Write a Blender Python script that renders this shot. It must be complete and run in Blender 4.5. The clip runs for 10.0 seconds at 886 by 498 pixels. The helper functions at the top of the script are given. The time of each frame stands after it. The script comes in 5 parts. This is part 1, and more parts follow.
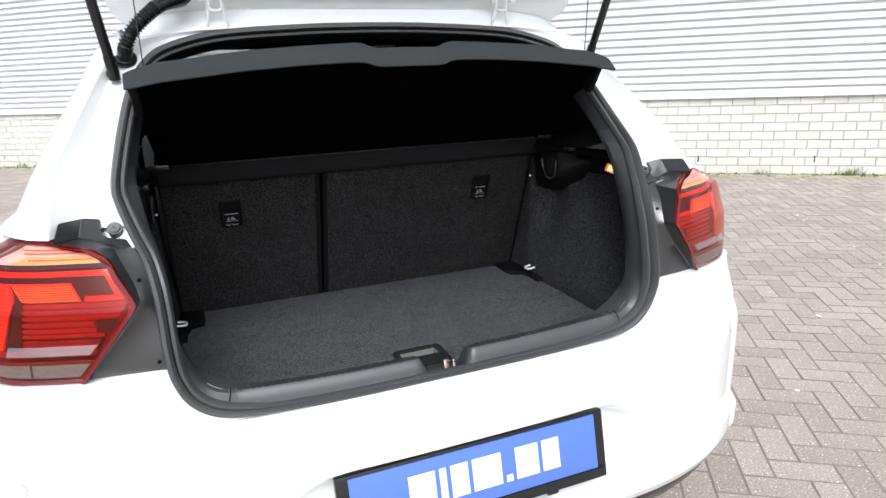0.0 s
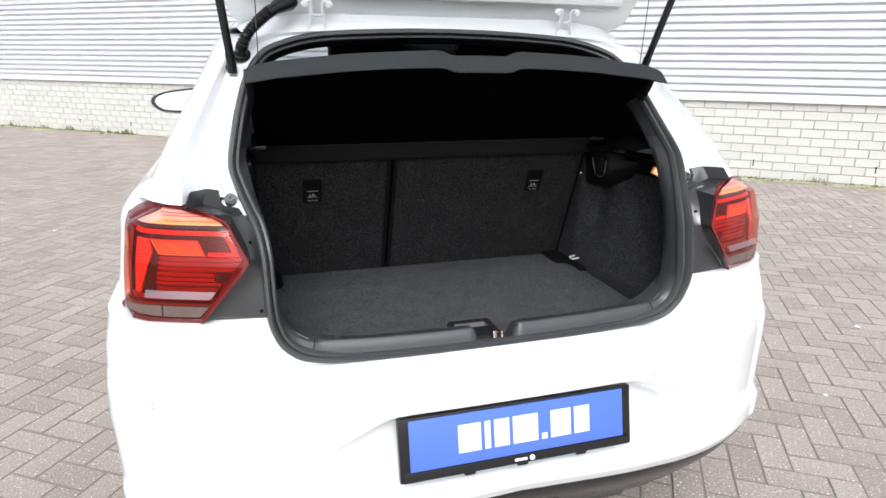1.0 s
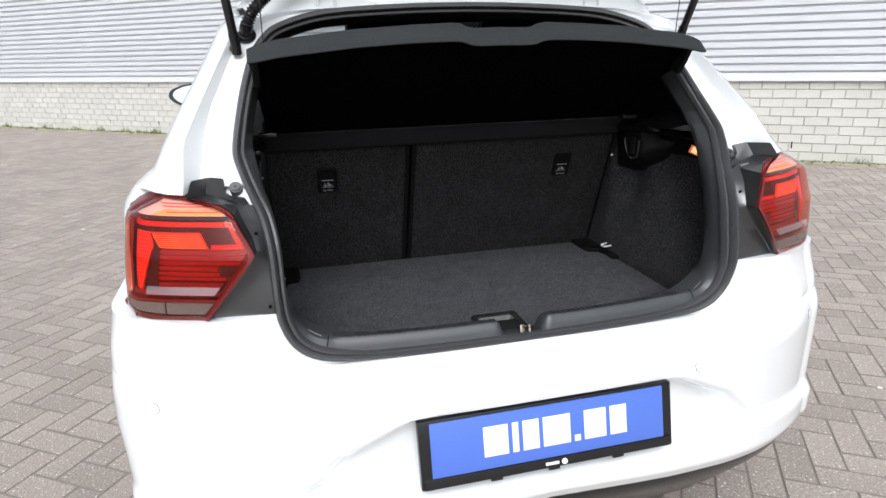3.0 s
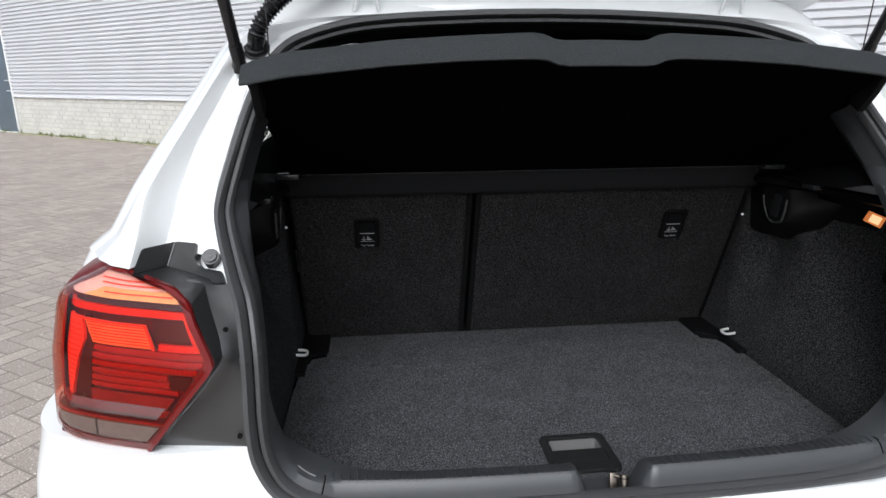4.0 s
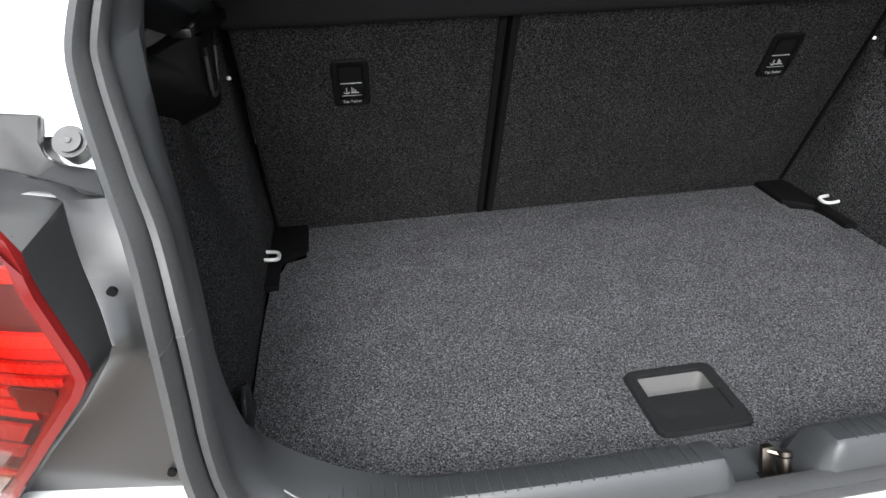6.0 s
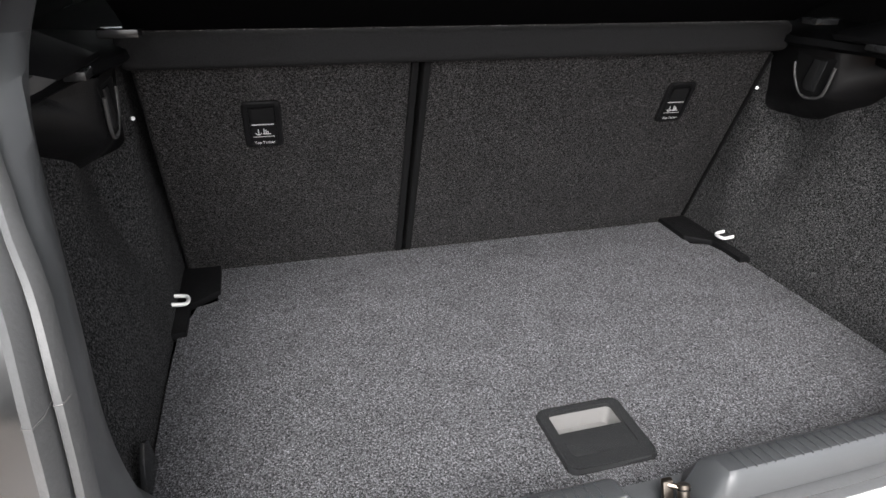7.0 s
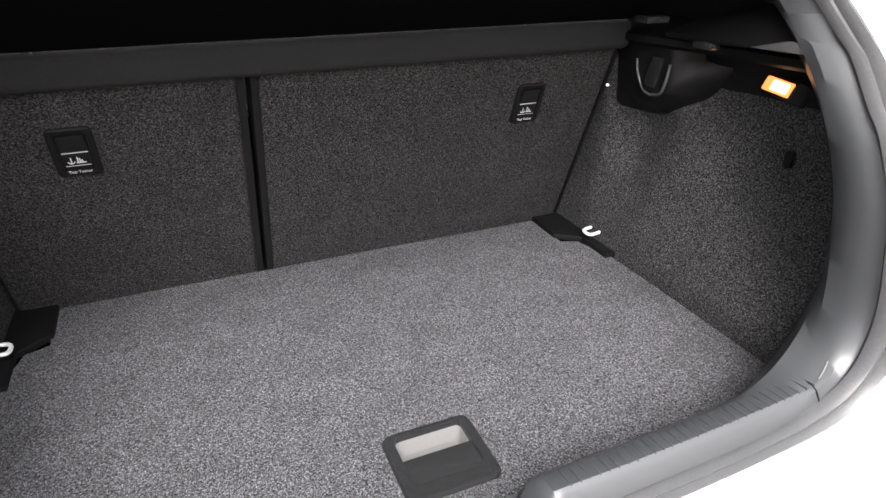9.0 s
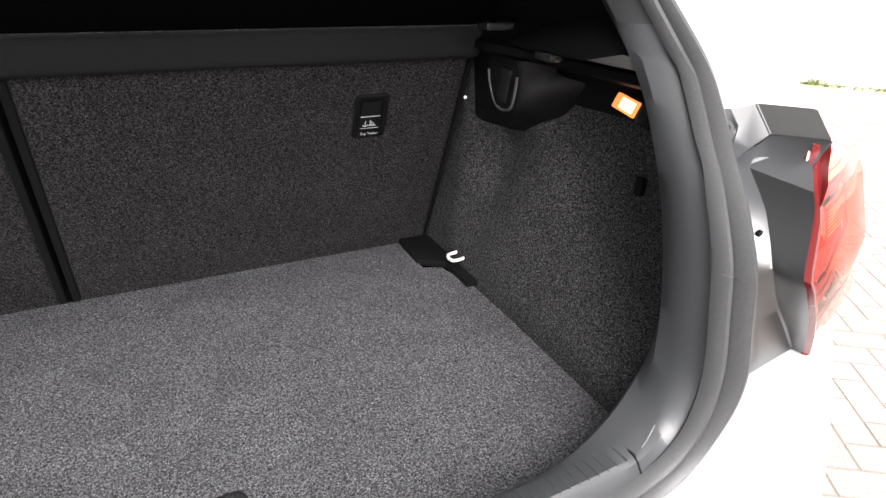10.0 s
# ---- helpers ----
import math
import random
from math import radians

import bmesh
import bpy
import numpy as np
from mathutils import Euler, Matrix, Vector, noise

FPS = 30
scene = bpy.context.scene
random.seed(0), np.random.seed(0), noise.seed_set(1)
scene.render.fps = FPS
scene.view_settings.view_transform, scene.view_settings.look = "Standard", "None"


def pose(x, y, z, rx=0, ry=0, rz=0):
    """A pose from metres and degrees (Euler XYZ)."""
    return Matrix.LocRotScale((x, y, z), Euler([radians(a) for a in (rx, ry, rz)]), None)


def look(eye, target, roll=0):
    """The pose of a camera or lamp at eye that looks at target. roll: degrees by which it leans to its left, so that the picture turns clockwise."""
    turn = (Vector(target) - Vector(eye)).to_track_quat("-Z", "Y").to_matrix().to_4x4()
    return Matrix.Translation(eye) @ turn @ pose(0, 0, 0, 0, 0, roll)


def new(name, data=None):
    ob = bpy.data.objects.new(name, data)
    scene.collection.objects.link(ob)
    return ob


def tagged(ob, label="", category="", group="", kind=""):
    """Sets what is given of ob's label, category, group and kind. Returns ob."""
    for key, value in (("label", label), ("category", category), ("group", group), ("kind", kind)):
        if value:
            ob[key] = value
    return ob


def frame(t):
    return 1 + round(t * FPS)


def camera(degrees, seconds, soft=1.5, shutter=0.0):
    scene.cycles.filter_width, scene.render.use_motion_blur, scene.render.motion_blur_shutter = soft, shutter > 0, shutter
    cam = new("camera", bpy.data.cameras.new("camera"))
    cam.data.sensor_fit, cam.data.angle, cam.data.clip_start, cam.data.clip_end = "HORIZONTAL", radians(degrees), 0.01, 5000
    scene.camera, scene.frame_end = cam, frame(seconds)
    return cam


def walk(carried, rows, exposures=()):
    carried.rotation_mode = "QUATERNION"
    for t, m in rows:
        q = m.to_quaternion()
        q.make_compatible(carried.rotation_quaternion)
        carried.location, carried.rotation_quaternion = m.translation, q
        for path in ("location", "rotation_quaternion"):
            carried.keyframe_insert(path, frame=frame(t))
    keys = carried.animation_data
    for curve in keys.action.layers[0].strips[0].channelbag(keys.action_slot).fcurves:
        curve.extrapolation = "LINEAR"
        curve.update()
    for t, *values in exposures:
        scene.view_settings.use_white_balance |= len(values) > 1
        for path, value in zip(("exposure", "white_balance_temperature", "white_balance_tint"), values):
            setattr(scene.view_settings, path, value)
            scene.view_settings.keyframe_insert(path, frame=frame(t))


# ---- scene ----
cam = camera(71.9, 10.0)
PATH = [
    (0, (-0.4, -0.874, 1.278), (0.29, 0.921, 0.729), -2.2),
    (0.5, (-0.468, -0.992, 1.298), (0.146, 0.832, 0.754), -2.4),
    (1, (-0.493, -1.03, 1.324), (0.06, 0.799, 0.732), 0.6),
    (1.5, (-0.503, -1.012, 1.328), (0.016, 0.836, 0.767), 1.0),
    (2, (-0.495, -0.983, 1.318), (0.05, 0.854, 0.745), 0.2),
    (2.2, (-0.489, -0.99, 1.312), (0.072, 0.846, 0.749), 1.0),
    (3.4, (-0.429, -0.846, 1.267), (-0.013, 1.005, 0.635), -2.6),
    (3.5, (-0.421, -0.784, 1.263), (-0.001, 1.067, 0.633), -3.0),
    (4, (-0.324, -0.557, 1.28), (-0.12, 1.359, 0.744), -0.3),
    (4.5, (-0.312, -0.366, 1.258), (-0.326, 1.531, 0.626), -0.4),
    (5, (-0.349, -0.195, 1.209), (-0.328, 1.624, 0.378), -1.2),
    (5.2, (-0.349, -0.174, 1.189), (-0.294, 1.582, 0.234), -1.0),
    (6.3, (-0.368, -0.167, 1.186), (-0.021, 1.536, 0.197), -1.2),
    (6.5, (-0.36, -0.169, 1.202), (0.035, 1.532, 0.226), -0.5),
    (7, (-0.342, -0.167, 1.203), (0.16, 1.545, 0.298), 1.2),
    (7.5, (-0.322, -0.176, 1.21), (0.241, 1.531, 0.332), 1.2),
    (8, (-0.283, -0.18, 1.212), (0.399, 1.487, 0.344), 0.4),
    (8.5, (-0.25, -0.166, 1.223), (0.461, 1.481, 0.339), 1.0),
    (9, (-0.208, -0.165, 1.221), (0.497, 1.464, 0.299), 0.3),
    (9.5, (-0.126, -0.168, 1.218), (0.688, 1.408, 0.295), 0.5),
    (9.8, (-0.048, -0.161, 1.21), (0.815, 1.394, 0.296), 0.8),
    (10, (0.019, -0.13, 1.207), (0.858, 1.442, 0.3), 2.7),
]
EXPOSURES = [(0, 0.55, 6040, 10), (0.5, 0.56, 6040, 10), (1, 0.45, 6040, 10), (2.2, 0.27, 6040, 10), (3.5, 0.17, 6040, 10), (4.0, 0.14, 6040, 10), (4.5, 0.44, 6040, 10), (5.2, 0.78, 6060, 8.5), (6.3, 1.45, 6280, 9.5), (7.0, 1.80, 6400, 11), (8.0, 2.10, 6480, 13), (9.5, 2.10, 6480, 13), (10, 1.66, 6480, 13)]
walk(cam, [(t, look(eye, target, roll)) for t, eye, target, roll in PATH], EXPOSURES)

# ---------------------------------------------------------------- world and light
world = bpy.data.worlds.new("world")
scene.world = world
world.use_nodes = True
wn = world.node_tree
sky = wn.nodes.new("ShaderNodeTexSky")
sky.sky_type = "NISHITA"
sky.sun_disc = False
sky.sun_elevation, sky.sun_rotation = radians(47), radians(195)
sky.air_density, sky.dust_density, sky.ozone_density = 1.0, 6.0, 1.0
# an overcast sky: the blue is washed out by cloud
haze = wn.nodes.new("ShaderNodeHueSaturation")
haze.inputs["Saturation"].default_value = 0.22
wn.links.new(sky.outputs[0], haze.inputs["Color"])
wn.links.new(haze.outputs[0], wn.nodes["Background"].inputs[0])
wn.nodes["Background"].inputs[1].default_value = 0.15
sun = new("sun", bpy.data.lights.new("sun", "SUN"))
sun.data.energy, sun.data.angle, sun.data.color = 1.3, radians(40), (1.0, 0.97, 0.93)
sun.matrix_world = look((-2.1, -8, 9.0), (0, 0, 0))


# ---------------------------------------------------------------- materials
def material(name, colour, rough=0.5, metal=0.0, grain=0.0, scale=40.0, bump=0.0, stain=0.0, stain_scale=3.0,
             coat=0.0, random_tone=0.0, spec=0.5, island=0.0, speck=0.0):
    """A surface with grain and stains of two scales and fine relief."""
    m = bpy.data.materials.new(name)
    m.use_nodes = True
    t = m.node_tree
    b = t.nodes["Principled BSDF"]
    b.inputs["Roughness"].default_value, b.inputs["Metallic"].default_value = rough, metal
    b.inputs["Coat Weight"].default_value = coat
    b.inputs["Coat Roughness"].default_value = 0.06
    b.inputs["Specular IOR Level"].default_value = spec
    co = t.nodes.new("ShaderNodeTexCoord")
    last = None

    def factor(source, lo, hi):
        r = t.nodes.new("ShaderNodeMapRange")
        r.inputs["To Min"].default_value, r.inputs["To Max"].default_value = lo, hi
        t.links.new(source, r.inputs["Value"])
        return r.outputs[0]

    def times(a, b2):
        n = t.nodes.new("ShaderNodeMath")
        n.operation = "MULTIPLY"
        t.links.new(a, n.inputs[0])
        t.links.new(b2, n.inputs[1])
        return n.outputs[0]

    fine = t.nodes.new("ShaderNodeTexNoise")
    fine.inputs["Scale"].default_value, fine.inputs["Detail"].default_value = scale, 3
    t.links.new(co.outputs["Object"], fine.inputs["Vector"])
    if grain:
        last = factor(fine.outputs[0], 1 - grain, 1 + grain)
    if stain:
        big = t.nodes.new("ShaderNodeTexNoise")
        big.inputs["Scale"].default_value, big.inputs["Detail"].default_value = stain_scale, 5
        t.links.new(co.outputs["Object"], big.inputs["Vector"])
        f = factor(big.outputs[0], 1 - stain, 1 + stain)
        last = times(last, f) if last else f
    if random_tone:
        info = t.nodes.new("ShaderNodeObjectInfo")
        f = factor(info.outputs["Random"], 1 - random_tone, 1 + random_tone)
        last = times(last, f) if last else f
    if island:
        geo = t.nodes.new("ShaderNodeNewGeometry")
        f = factor(geo.outputs["Random Per Island"], 1 - island, 1 + island)
        last = times(last, f) if last else f
    if last:
        mix = t.nodes.new("ShaderNodeVectorMath")
        mix.operation = "SCALE"
        mix.inputs[0].default_value = colour
        t.links.new(last, mix.inputs["Scale"])
        out = mix.outputs[0]
        if speck:
            dots = t.nodes.new("ShaderNodeTexNoise")
            dots.inputs["Scale"].default_value, dots.inputs["Detail"].default_value = 105, 2
            t.links.new(co.outputs["Object"], dots.inputs["Vector"])
            r = t.nodes.new("ShaderNodeMapRange")
            r.inputs["From Min"].default_value, r.inputs["From Max"].default_value = speck, speck + 0.05
            t.links.new(dots.outputs[0], r.inputs["Value"])
            pale = t.nodes.new("ShaderNodeMix")
            pale.data_type = "RGBA"
            pale.inputs["B"].default_value = (0.78, 0.76, 0.73, 1)
            t.links.new(r.outputs[0], pale.inputs["Factor"])
            t.links.new(out, pale.inputs["A"])
            out = pale.outputs["Result"]
        t.links.new(out, b.inputs["Base Color"])
    else:
        b.inputs["Base Color"].default_value = (*colour, 1)
    if bump:
        bp = t.nodes.new("ShaderNodeBump")
        bp.inputs["Strength"].default_value, bp.inputs["Distance"].default_value = bump, 0.003
        t.links.new(fine.outputs[0], bp.inputs["Height"])
        t.links.new(bp.outputs[0], b.inputs["Normal"])
    return m


def carpet(name, dark, light, scale=330.0):
    """Needle felt: fibres of light and dark grey, with a rough nap."""
    m = bpy.data.materials.new(name)
    m.use_nodes = True
    t = m.node_tree
    b = t.nodes["Principled BSDF"]
    b.inputs["Roughness"].default_value = 0.95
    b.inputs["Specular IOR Level"].default_value = 0.15
    co = t.nodes.new("ShaderNodeTexCoord")
    fibres = []
    for turn, stretch in (((.4, .3, .5), (1.3, .72, .9)), ((.9, -.5, 2.0), (.72, 1.3, 1.0))):
        mp = t.nodes.new("ShaderNodeMapping")
        mp.inputs["Rotation"].default_value, mp.inputs["Scale"].default_value = turn, stretch
        f = t.nodes.new("ShaderNodeTexNoise")
        f.inputs["Scale"].default_value, f.inputs["Detail"].default_value, f.inputs["Roughness"].default_value = scale, 3, 0.72
        t.links.new(co.outputs["Object"], mp.inputs["Vector"])
        t.links.new(mp.outputs[0], f.inputs["Vector"])
        fibres.append(f)
    n1 = t.nodes.new("ShaderNodeMath")
    n1.operation = "MAXIMUM"
    t.links.new(fibres[0].outputs[0], n1.inputs[0])
    t.links.new(fibres[1].outputs[0], n1.inputs[1])
    n2 = t.nodes.new("ShaderNodeTexNoise")
    n2.inputs["Scale"].default_value, n2.inputs["Detail"].default_value, n2.inputs["Roughness"].default_value = 14, 6, 0.65
    t.links.new(co.outputs["Object"], n2.inputs["Vector"])
    ramp = t.nodes.new("ShaderNodeValToRGB")
    ramp.color_ramp.elements[0].position, ramp.color_ramp.elements[0].color = 0.475, (*dark, 1)
    ramp.color_ramp.elements[1].position, ramp.color_ramp.elements[1].color = 0.76, (*[c * 1.25 for c in light], 1)
    some = ramp.color_ramp.elements.new(0.615)
    some.color = (*[c * .40 for c in light], 1)
    t.links.new(n1.outputs[0], ramp.inputs[0])
    r = t.nodes.new("ShaderNodeMapRange")
    r.inputs["From Min"].default_value, r.inputs["From Max"].default_value = 0.3, 0.7
    r.inputs["To Min"].default_value, r.inputs["To Max"].default_value = 0.84, 1.16
    t.links.new(n2.outputs[0], r.inputs["Value"])
    mul = t.nodes.new("ShaderNodeVectorMath")
    mul.operation = "SCALE"
    t.links.new(ramp.outputs[0], mul.inputs[0])
    t.links.new(r.outputs[0], mul.inputs["Scale"])
    t.links.new(mul.outputs[0], b.inputs["Base Color"])
    bp = t.nodes.new("ShaderNodeBump")
    bp.inputs["Strength"].default_value, bp.inputs["Distance"].default_value = 0.7, 0.003
    t.links.new(n1.outputs[0], bp.inputs["Height"])
    t.links.new(bp.outputs[0], b.inputs["Normal"])
    return m


def clear(name, tint, gloss_rough=0.03, face=0.045):
    """A thin clear or tinted cover: light passes through with its tint, and the gloss follows Fresnel."""
    m = bpy.data.materials.new(name)
    m.use_nodes = True
    t = m.node_tree
    t.nodes.remove(t.nodes["Principled BSDF"])
    tr, gl, mx, lw, pw, ad = (t.nodes.new("ShaderNode" + k) for k in ("BsdfTransparent", "BsdfGlossy", "MixShader", "LayerWeight", "Math", "Math"))
    tr.inputs[0].default_value = (*tint, 1)
    gl.inputs["Roughness"].default_value = gloss_rough
    lw.inputs[0].default_value = 0.5
    pw.operation, ad.operation = "POWER", "MULTIPLY_ADD"
    pw.inputs[1].default_value = 4.0
    ad.inputs[1].default_value, ad.inputs[2].default_value = 0.9, face
    t.links.new(lw.outputs["Facing"], pw.inputs[0])
    t.links.new(pw.outputs[0], ad.inputs[0])
    t.links.new(ad.outputs[0], mx.inputs[0])
    t.links.new(tr.outputs[0], mx.inputs[1])
    t.links.new(gl.outputs[0], mx.inputs[2])
    t.links.new(mx.outputs[0], t.nodes["Material Output"].inputs[0])
    return m


def glowing(name, colour, strength):
    m = bpy.data.materials.new(name)
    m.use_nodes = True
    b = m.node_tree.nodes["Principled BSDF"]
    b.inputs["Base Color"].default_value = (*colour, 1)
    b.inputs["Emission Color"].default_value = (*colour, 1)
    b.inputs["Emission Strength"].default_value = strength
    return m


def speckled(name, dark, light, scale):
    """Moulded optic with rows of small prisms."""
    m = bpy.data.materials.new(name)
    m.use_nodes = True
    t = m.node_tree
    b = t.nodes["Principled BSDF"]
    b.inputs["Roughness"].default_value = 0.25
    co, vo, ramp = (t.nodes.new("ShaderNode" + k) for k in ("TexCoord", "TexVoronoi", "ValToRGB"))
    vo.inputs["Scale"].default_value, vo.inputs["Randomness"].default_value = scale, 0.25
    ramp.color_ramp.elements[0].position, ramp.color_ramp.elements[0].color = 0.25, (*light, 1)
    ramp.color_ramp.elements[1].position, ramp.color_ramp.elements[1].color = 0.62, (*dark, 1)
    t.links.new(co.outputs["Object"], vo.inputs["Vector"])
    t.links.new(vo.outputs["Distance"], ramp.inputs[0])
    t.links.new(ramp.outputs[0], b.inputs["Base Color"])
    return m


PAINT = material("white_paint", (0.80, 0.82, 0.82), 0.35, coat=1.0, grain=0.01, scale=600, stain=0.012, stain_scale=2)
RUBBER = material("rubber", (0.056, 0.0575, 0.059), 0.46, spec=0.5, grain=0.2, scale=300, stain=0.2, bump=0.1)
DARKPLASTIC = material("matt_black_plastic", (0.0042, 0.0042, 0.0046), 0.6, grain=0.15, scale=700, bump=0.25, stain=0.12, spec=0.14)
PILLAR = material("dark_pillar_plastic", (0.019, 0.0198, 0.0212), 0.44, grain=0.12, scale=1100, bump=0.12, stain=0.12, stain_scale=6, spec=0.5)
PLASTIC = material("black_plastic", (0.016, 0.0165, 0.0172), 0.24, grain=0.12, scale=900, bump=0.03, stain=0.12)
MOUNT = material("satin_black_plastic", (0.020, 0.0207, 0.0216), 0.33, spec=0.9, grain=0.1, scale=900, bump=0.03, stain=0.12)
MOUNT.node_tree.nodes["Principled BSDF"].inputs["IOR"].default_value = 1.6
TRIM = material("grey_grained_plastic", (0.040, 0.0425, 0.045), 0.38, spec=0.6, grain=0.12, scale=1100, bump=0.12, stain=0.12, stain_scale=6)
EDGEGREY = material("pale_edge_grey", (0.06, 0.06, 0.06), 0.35, stain=0.3, stain_scale=40)
PALELINE = material("pale_line_grey", (0.13, 0.13, 0.13), 0.4, stain=0.1)
GLOSSBLACK = material("gloss_black_plastic", (0.012, 0.012, 0.013), 0.25, stain=0.15)
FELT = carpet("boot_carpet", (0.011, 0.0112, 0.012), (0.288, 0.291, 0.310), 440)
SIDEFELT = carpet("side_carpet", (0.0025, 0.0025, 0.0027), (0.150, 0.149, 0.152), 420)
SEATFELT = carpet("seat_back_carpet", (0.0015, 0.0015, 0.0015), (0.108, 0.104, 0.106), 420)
# below the felt's own black: the shelf's deep shade is in this colour
SHELFFELT = material("shaded_shelf_felt", (0.0016, 0.0016, 0.0018), 0.95, grain=0.5, scale=500, bump=0.3, stain=0.2, spec=0.02)
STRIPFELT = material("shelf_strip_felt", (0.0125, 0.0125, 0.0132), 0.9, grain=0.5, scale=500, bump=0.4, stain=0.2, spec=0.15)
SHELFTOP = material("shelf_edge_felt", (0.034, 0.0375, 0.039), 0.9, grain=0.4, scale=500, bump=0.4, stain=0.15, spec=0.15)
# near-black of dark linings, also standing for shade inside gaps and openings
DEEPBLACK = material("deep_black", (0.003, 0.003, 0.0033), 0.9, grain=0.2, scale=200, stain=0.2, spec=0.2)
BOWL = material("dull_black_plastic", (0.0068, 0.0068, 0.0072), 0.45, grain=0.15, scale=700, bump=0.25, stain=0.15, spec=0.15)
LEDGE = material("dull_black_trim", (0.0042, 0.0043, 0.0047), 0.55, grain=0.15, scale=700, bump=0.2, stain=0.15, spec=0.1)
STEEL = material("zinc_steel", (0.15, 0.13, 0.11), 0.32, 1.0, grain=0.1, scale=200, stain=0.15, stain_scale=30)
SILVER = material("bare_metal_eye", (0.80, 0.80, 0.79), 0.35, 0.25, stain=0.1, stain_scale=40)
PLATE_BLUE = material("blue_plate", (0.085, 0.165, 0.56), 0.35, grain=0.03, scale=300, stain=0.03)
WHITEINK = material("white_print", (0.80, 0.80, 0.80), 0.5, stain=0.03, grain=0.03)
GREYINK = material("worn_white_print", (0.42, 0.42, 0.42), 0.5, stain=0.1, stain_scale=60, grain=0.05)
LENS_RED = clear("red_lens", (0.97, 0.40, 0.26), 0.03, 0.035)
LENS_TOP = clear("red_lens_top", (0.97, 0.78, 0.72), 0.07, 0.10)
LENS_FACET = clear("lens_facet", (0.94, 0.62, 0.58), 0.06, 0.30)
LENS_CLEAR = clear("clear_lens", (0.86, 0.74, 0.70))
LAMPTOP = material("lamp_top_reflector", (0.86, 0.60, 0.55), 0.2, grain=0.15, scale=60, bump=0.2, stain=0.15, stain_scale=20)
LAMPAMBER = material("lamp_amber_reflector", (1.0, 0.50, 0.20), 0.22, grain=0.2, scale=90, bump=0.3, stain=0.2, stain_scale=30)
LAMPSLAT = material("lamp_slat_red", (0.34, 0.017, 0.010), 0.25, grain=0.15, scale=200, bump=0.2, stain=0.15, stain_scale=25)
LAMPPINK = material("lamp_pink_optic", (0.95, 0.11, 0.06), 0.25, grain=0.2, scale=350, bump=0.4)
LAMPBASE = material("lamp_reflector_dark", (0.12, 0.008, 0.008), 0.35, grain=0.2, scale=80, stain=0.2, stain_scale=30)
LAMPRED = material("lamp_red_optic", (0.66, 0.040, 0.020), 0.25, grain=0.2, scale=350, bump=0.4, stain=0.1, stain_scale=20)
LAMPORANGE = material("lamp_orange_optic", (1.0, 0.44, 0.15), 0.25, grain=0.3, scale=500, bump=0.5, stain=0.35, stain_scale=22)
LAMPGREY = material("lamp_reverse_optic", (0.20, 0.19, 0.185), 0.16, grain=0.25, scale=150, bump=0.4)
LAMPRIM = material("lamp_rim_red", (0.14, 0.010, 0.010), 0.12, stain=0.1)
LAMPDEEP = material("lamp_deep_red_optic", (0.22, 0.012, 0.009), 0.3, grain=0.15, scale=200, stain=0.2, stain_scale=25)
LAMPDOT = speckled("lamp_dotted_optic", (0.25, 0.011, 0.007), (0.50, 0.036, 0.02), 620)
LAMPSIDE = material("lamp_side_optic", (0.28, 0.022, 0.016), 0.3, grain=0.15, scale=120, bump=0.2, stain=0.15, stain_scale=20)
LAMPBLACK = material("lamp_bezel", (0.05, 0.010, 0.010), 0.35, stain=0.2)
GLASS = clear("window_glass", (0.60, 0.64, 0.64))
MIRROR = material("mirror_glass", (0.55, 0.57, 0.58), 0.03, 1.0)
TYRE = material("tyre_rubber", (0.02, 0.02, 0.02), 0.85, grain=0.2, scale=100, bump=0.3)
ALLOY = material("alloy", (0.55, 0.56, 0.57), 0.35, 0.9, stain=0.1)
SEATCLOTH = material("seat_cloth", (0.03, 0.03, 0.032), 0.95, grain=0.3, scale=400, bump=0.4)
GREYPANEL = material("handle_cup_grey", (0.128, 0.126, 0.123), 0.42, grain=0.08, scale=500, bump=0.15)
BRICK = material("pale_brick", (0.55, 0.54, 0.495), 0.9, grain=0.16, scale=60, bump=0.5, stain=0.2, stain_scale=2.6, random_tone=0.045)
BRICKS = material("pale_brick_far", (0.55, 0.54, 0.495), 0.9, grain=0.16, scale=60, bump=0.5, stain=0.2, stain_scale=2.6, island=0.045)
MORTAR = material("mortar", (0.43, 0.42, 0.39), 0.95, grain=0.2, scale=80, stain=0.2, bump=0.4)
SHEET = material("coated_sheet_steel", (0.60, 0.61, 0.63), 0.4, stain=0.06, stain_scale=1.2, grain=0.02, scale=30)
DOORPAINT = material("blue_grey_door_paint", (0.10, 0.13, 0.155), 0.45, stain=0.1, stain_scale=3, grain=0.03)
FRAMEPAINT = material("white_frame_paint", (0.75, 0.75, 0.74), 0.5, stain=0.08, stain_scale=6)
PAVER = material("concrete_paver", (0.325, 0.280, 0.245), 0.9, grain=0.72, scale=130, bump=0.9, stain=0.22, stain_scale=1.3, speck=0.645, random_tone=0.13)
PAVERS = material("concrete_paver_rest", (0.325, 0.280, 0.245), 0.9, grain=0.72, scale=130, bump=0.9, stain=0.22, stain_scale=1.3, speck=0.645, island=0.13)
SAND = material("joint_sand", (0.20, 0.176, 0.154), 0.95, grain=0.3, scale=90, stain=0.2, stain_scale=1.0, bump=0.4)
GRASS = material("weed_leaf", (0.14, 0.17, 0.055), 0.7, stain=0.4, stain_scale=2.0, island=0.35)
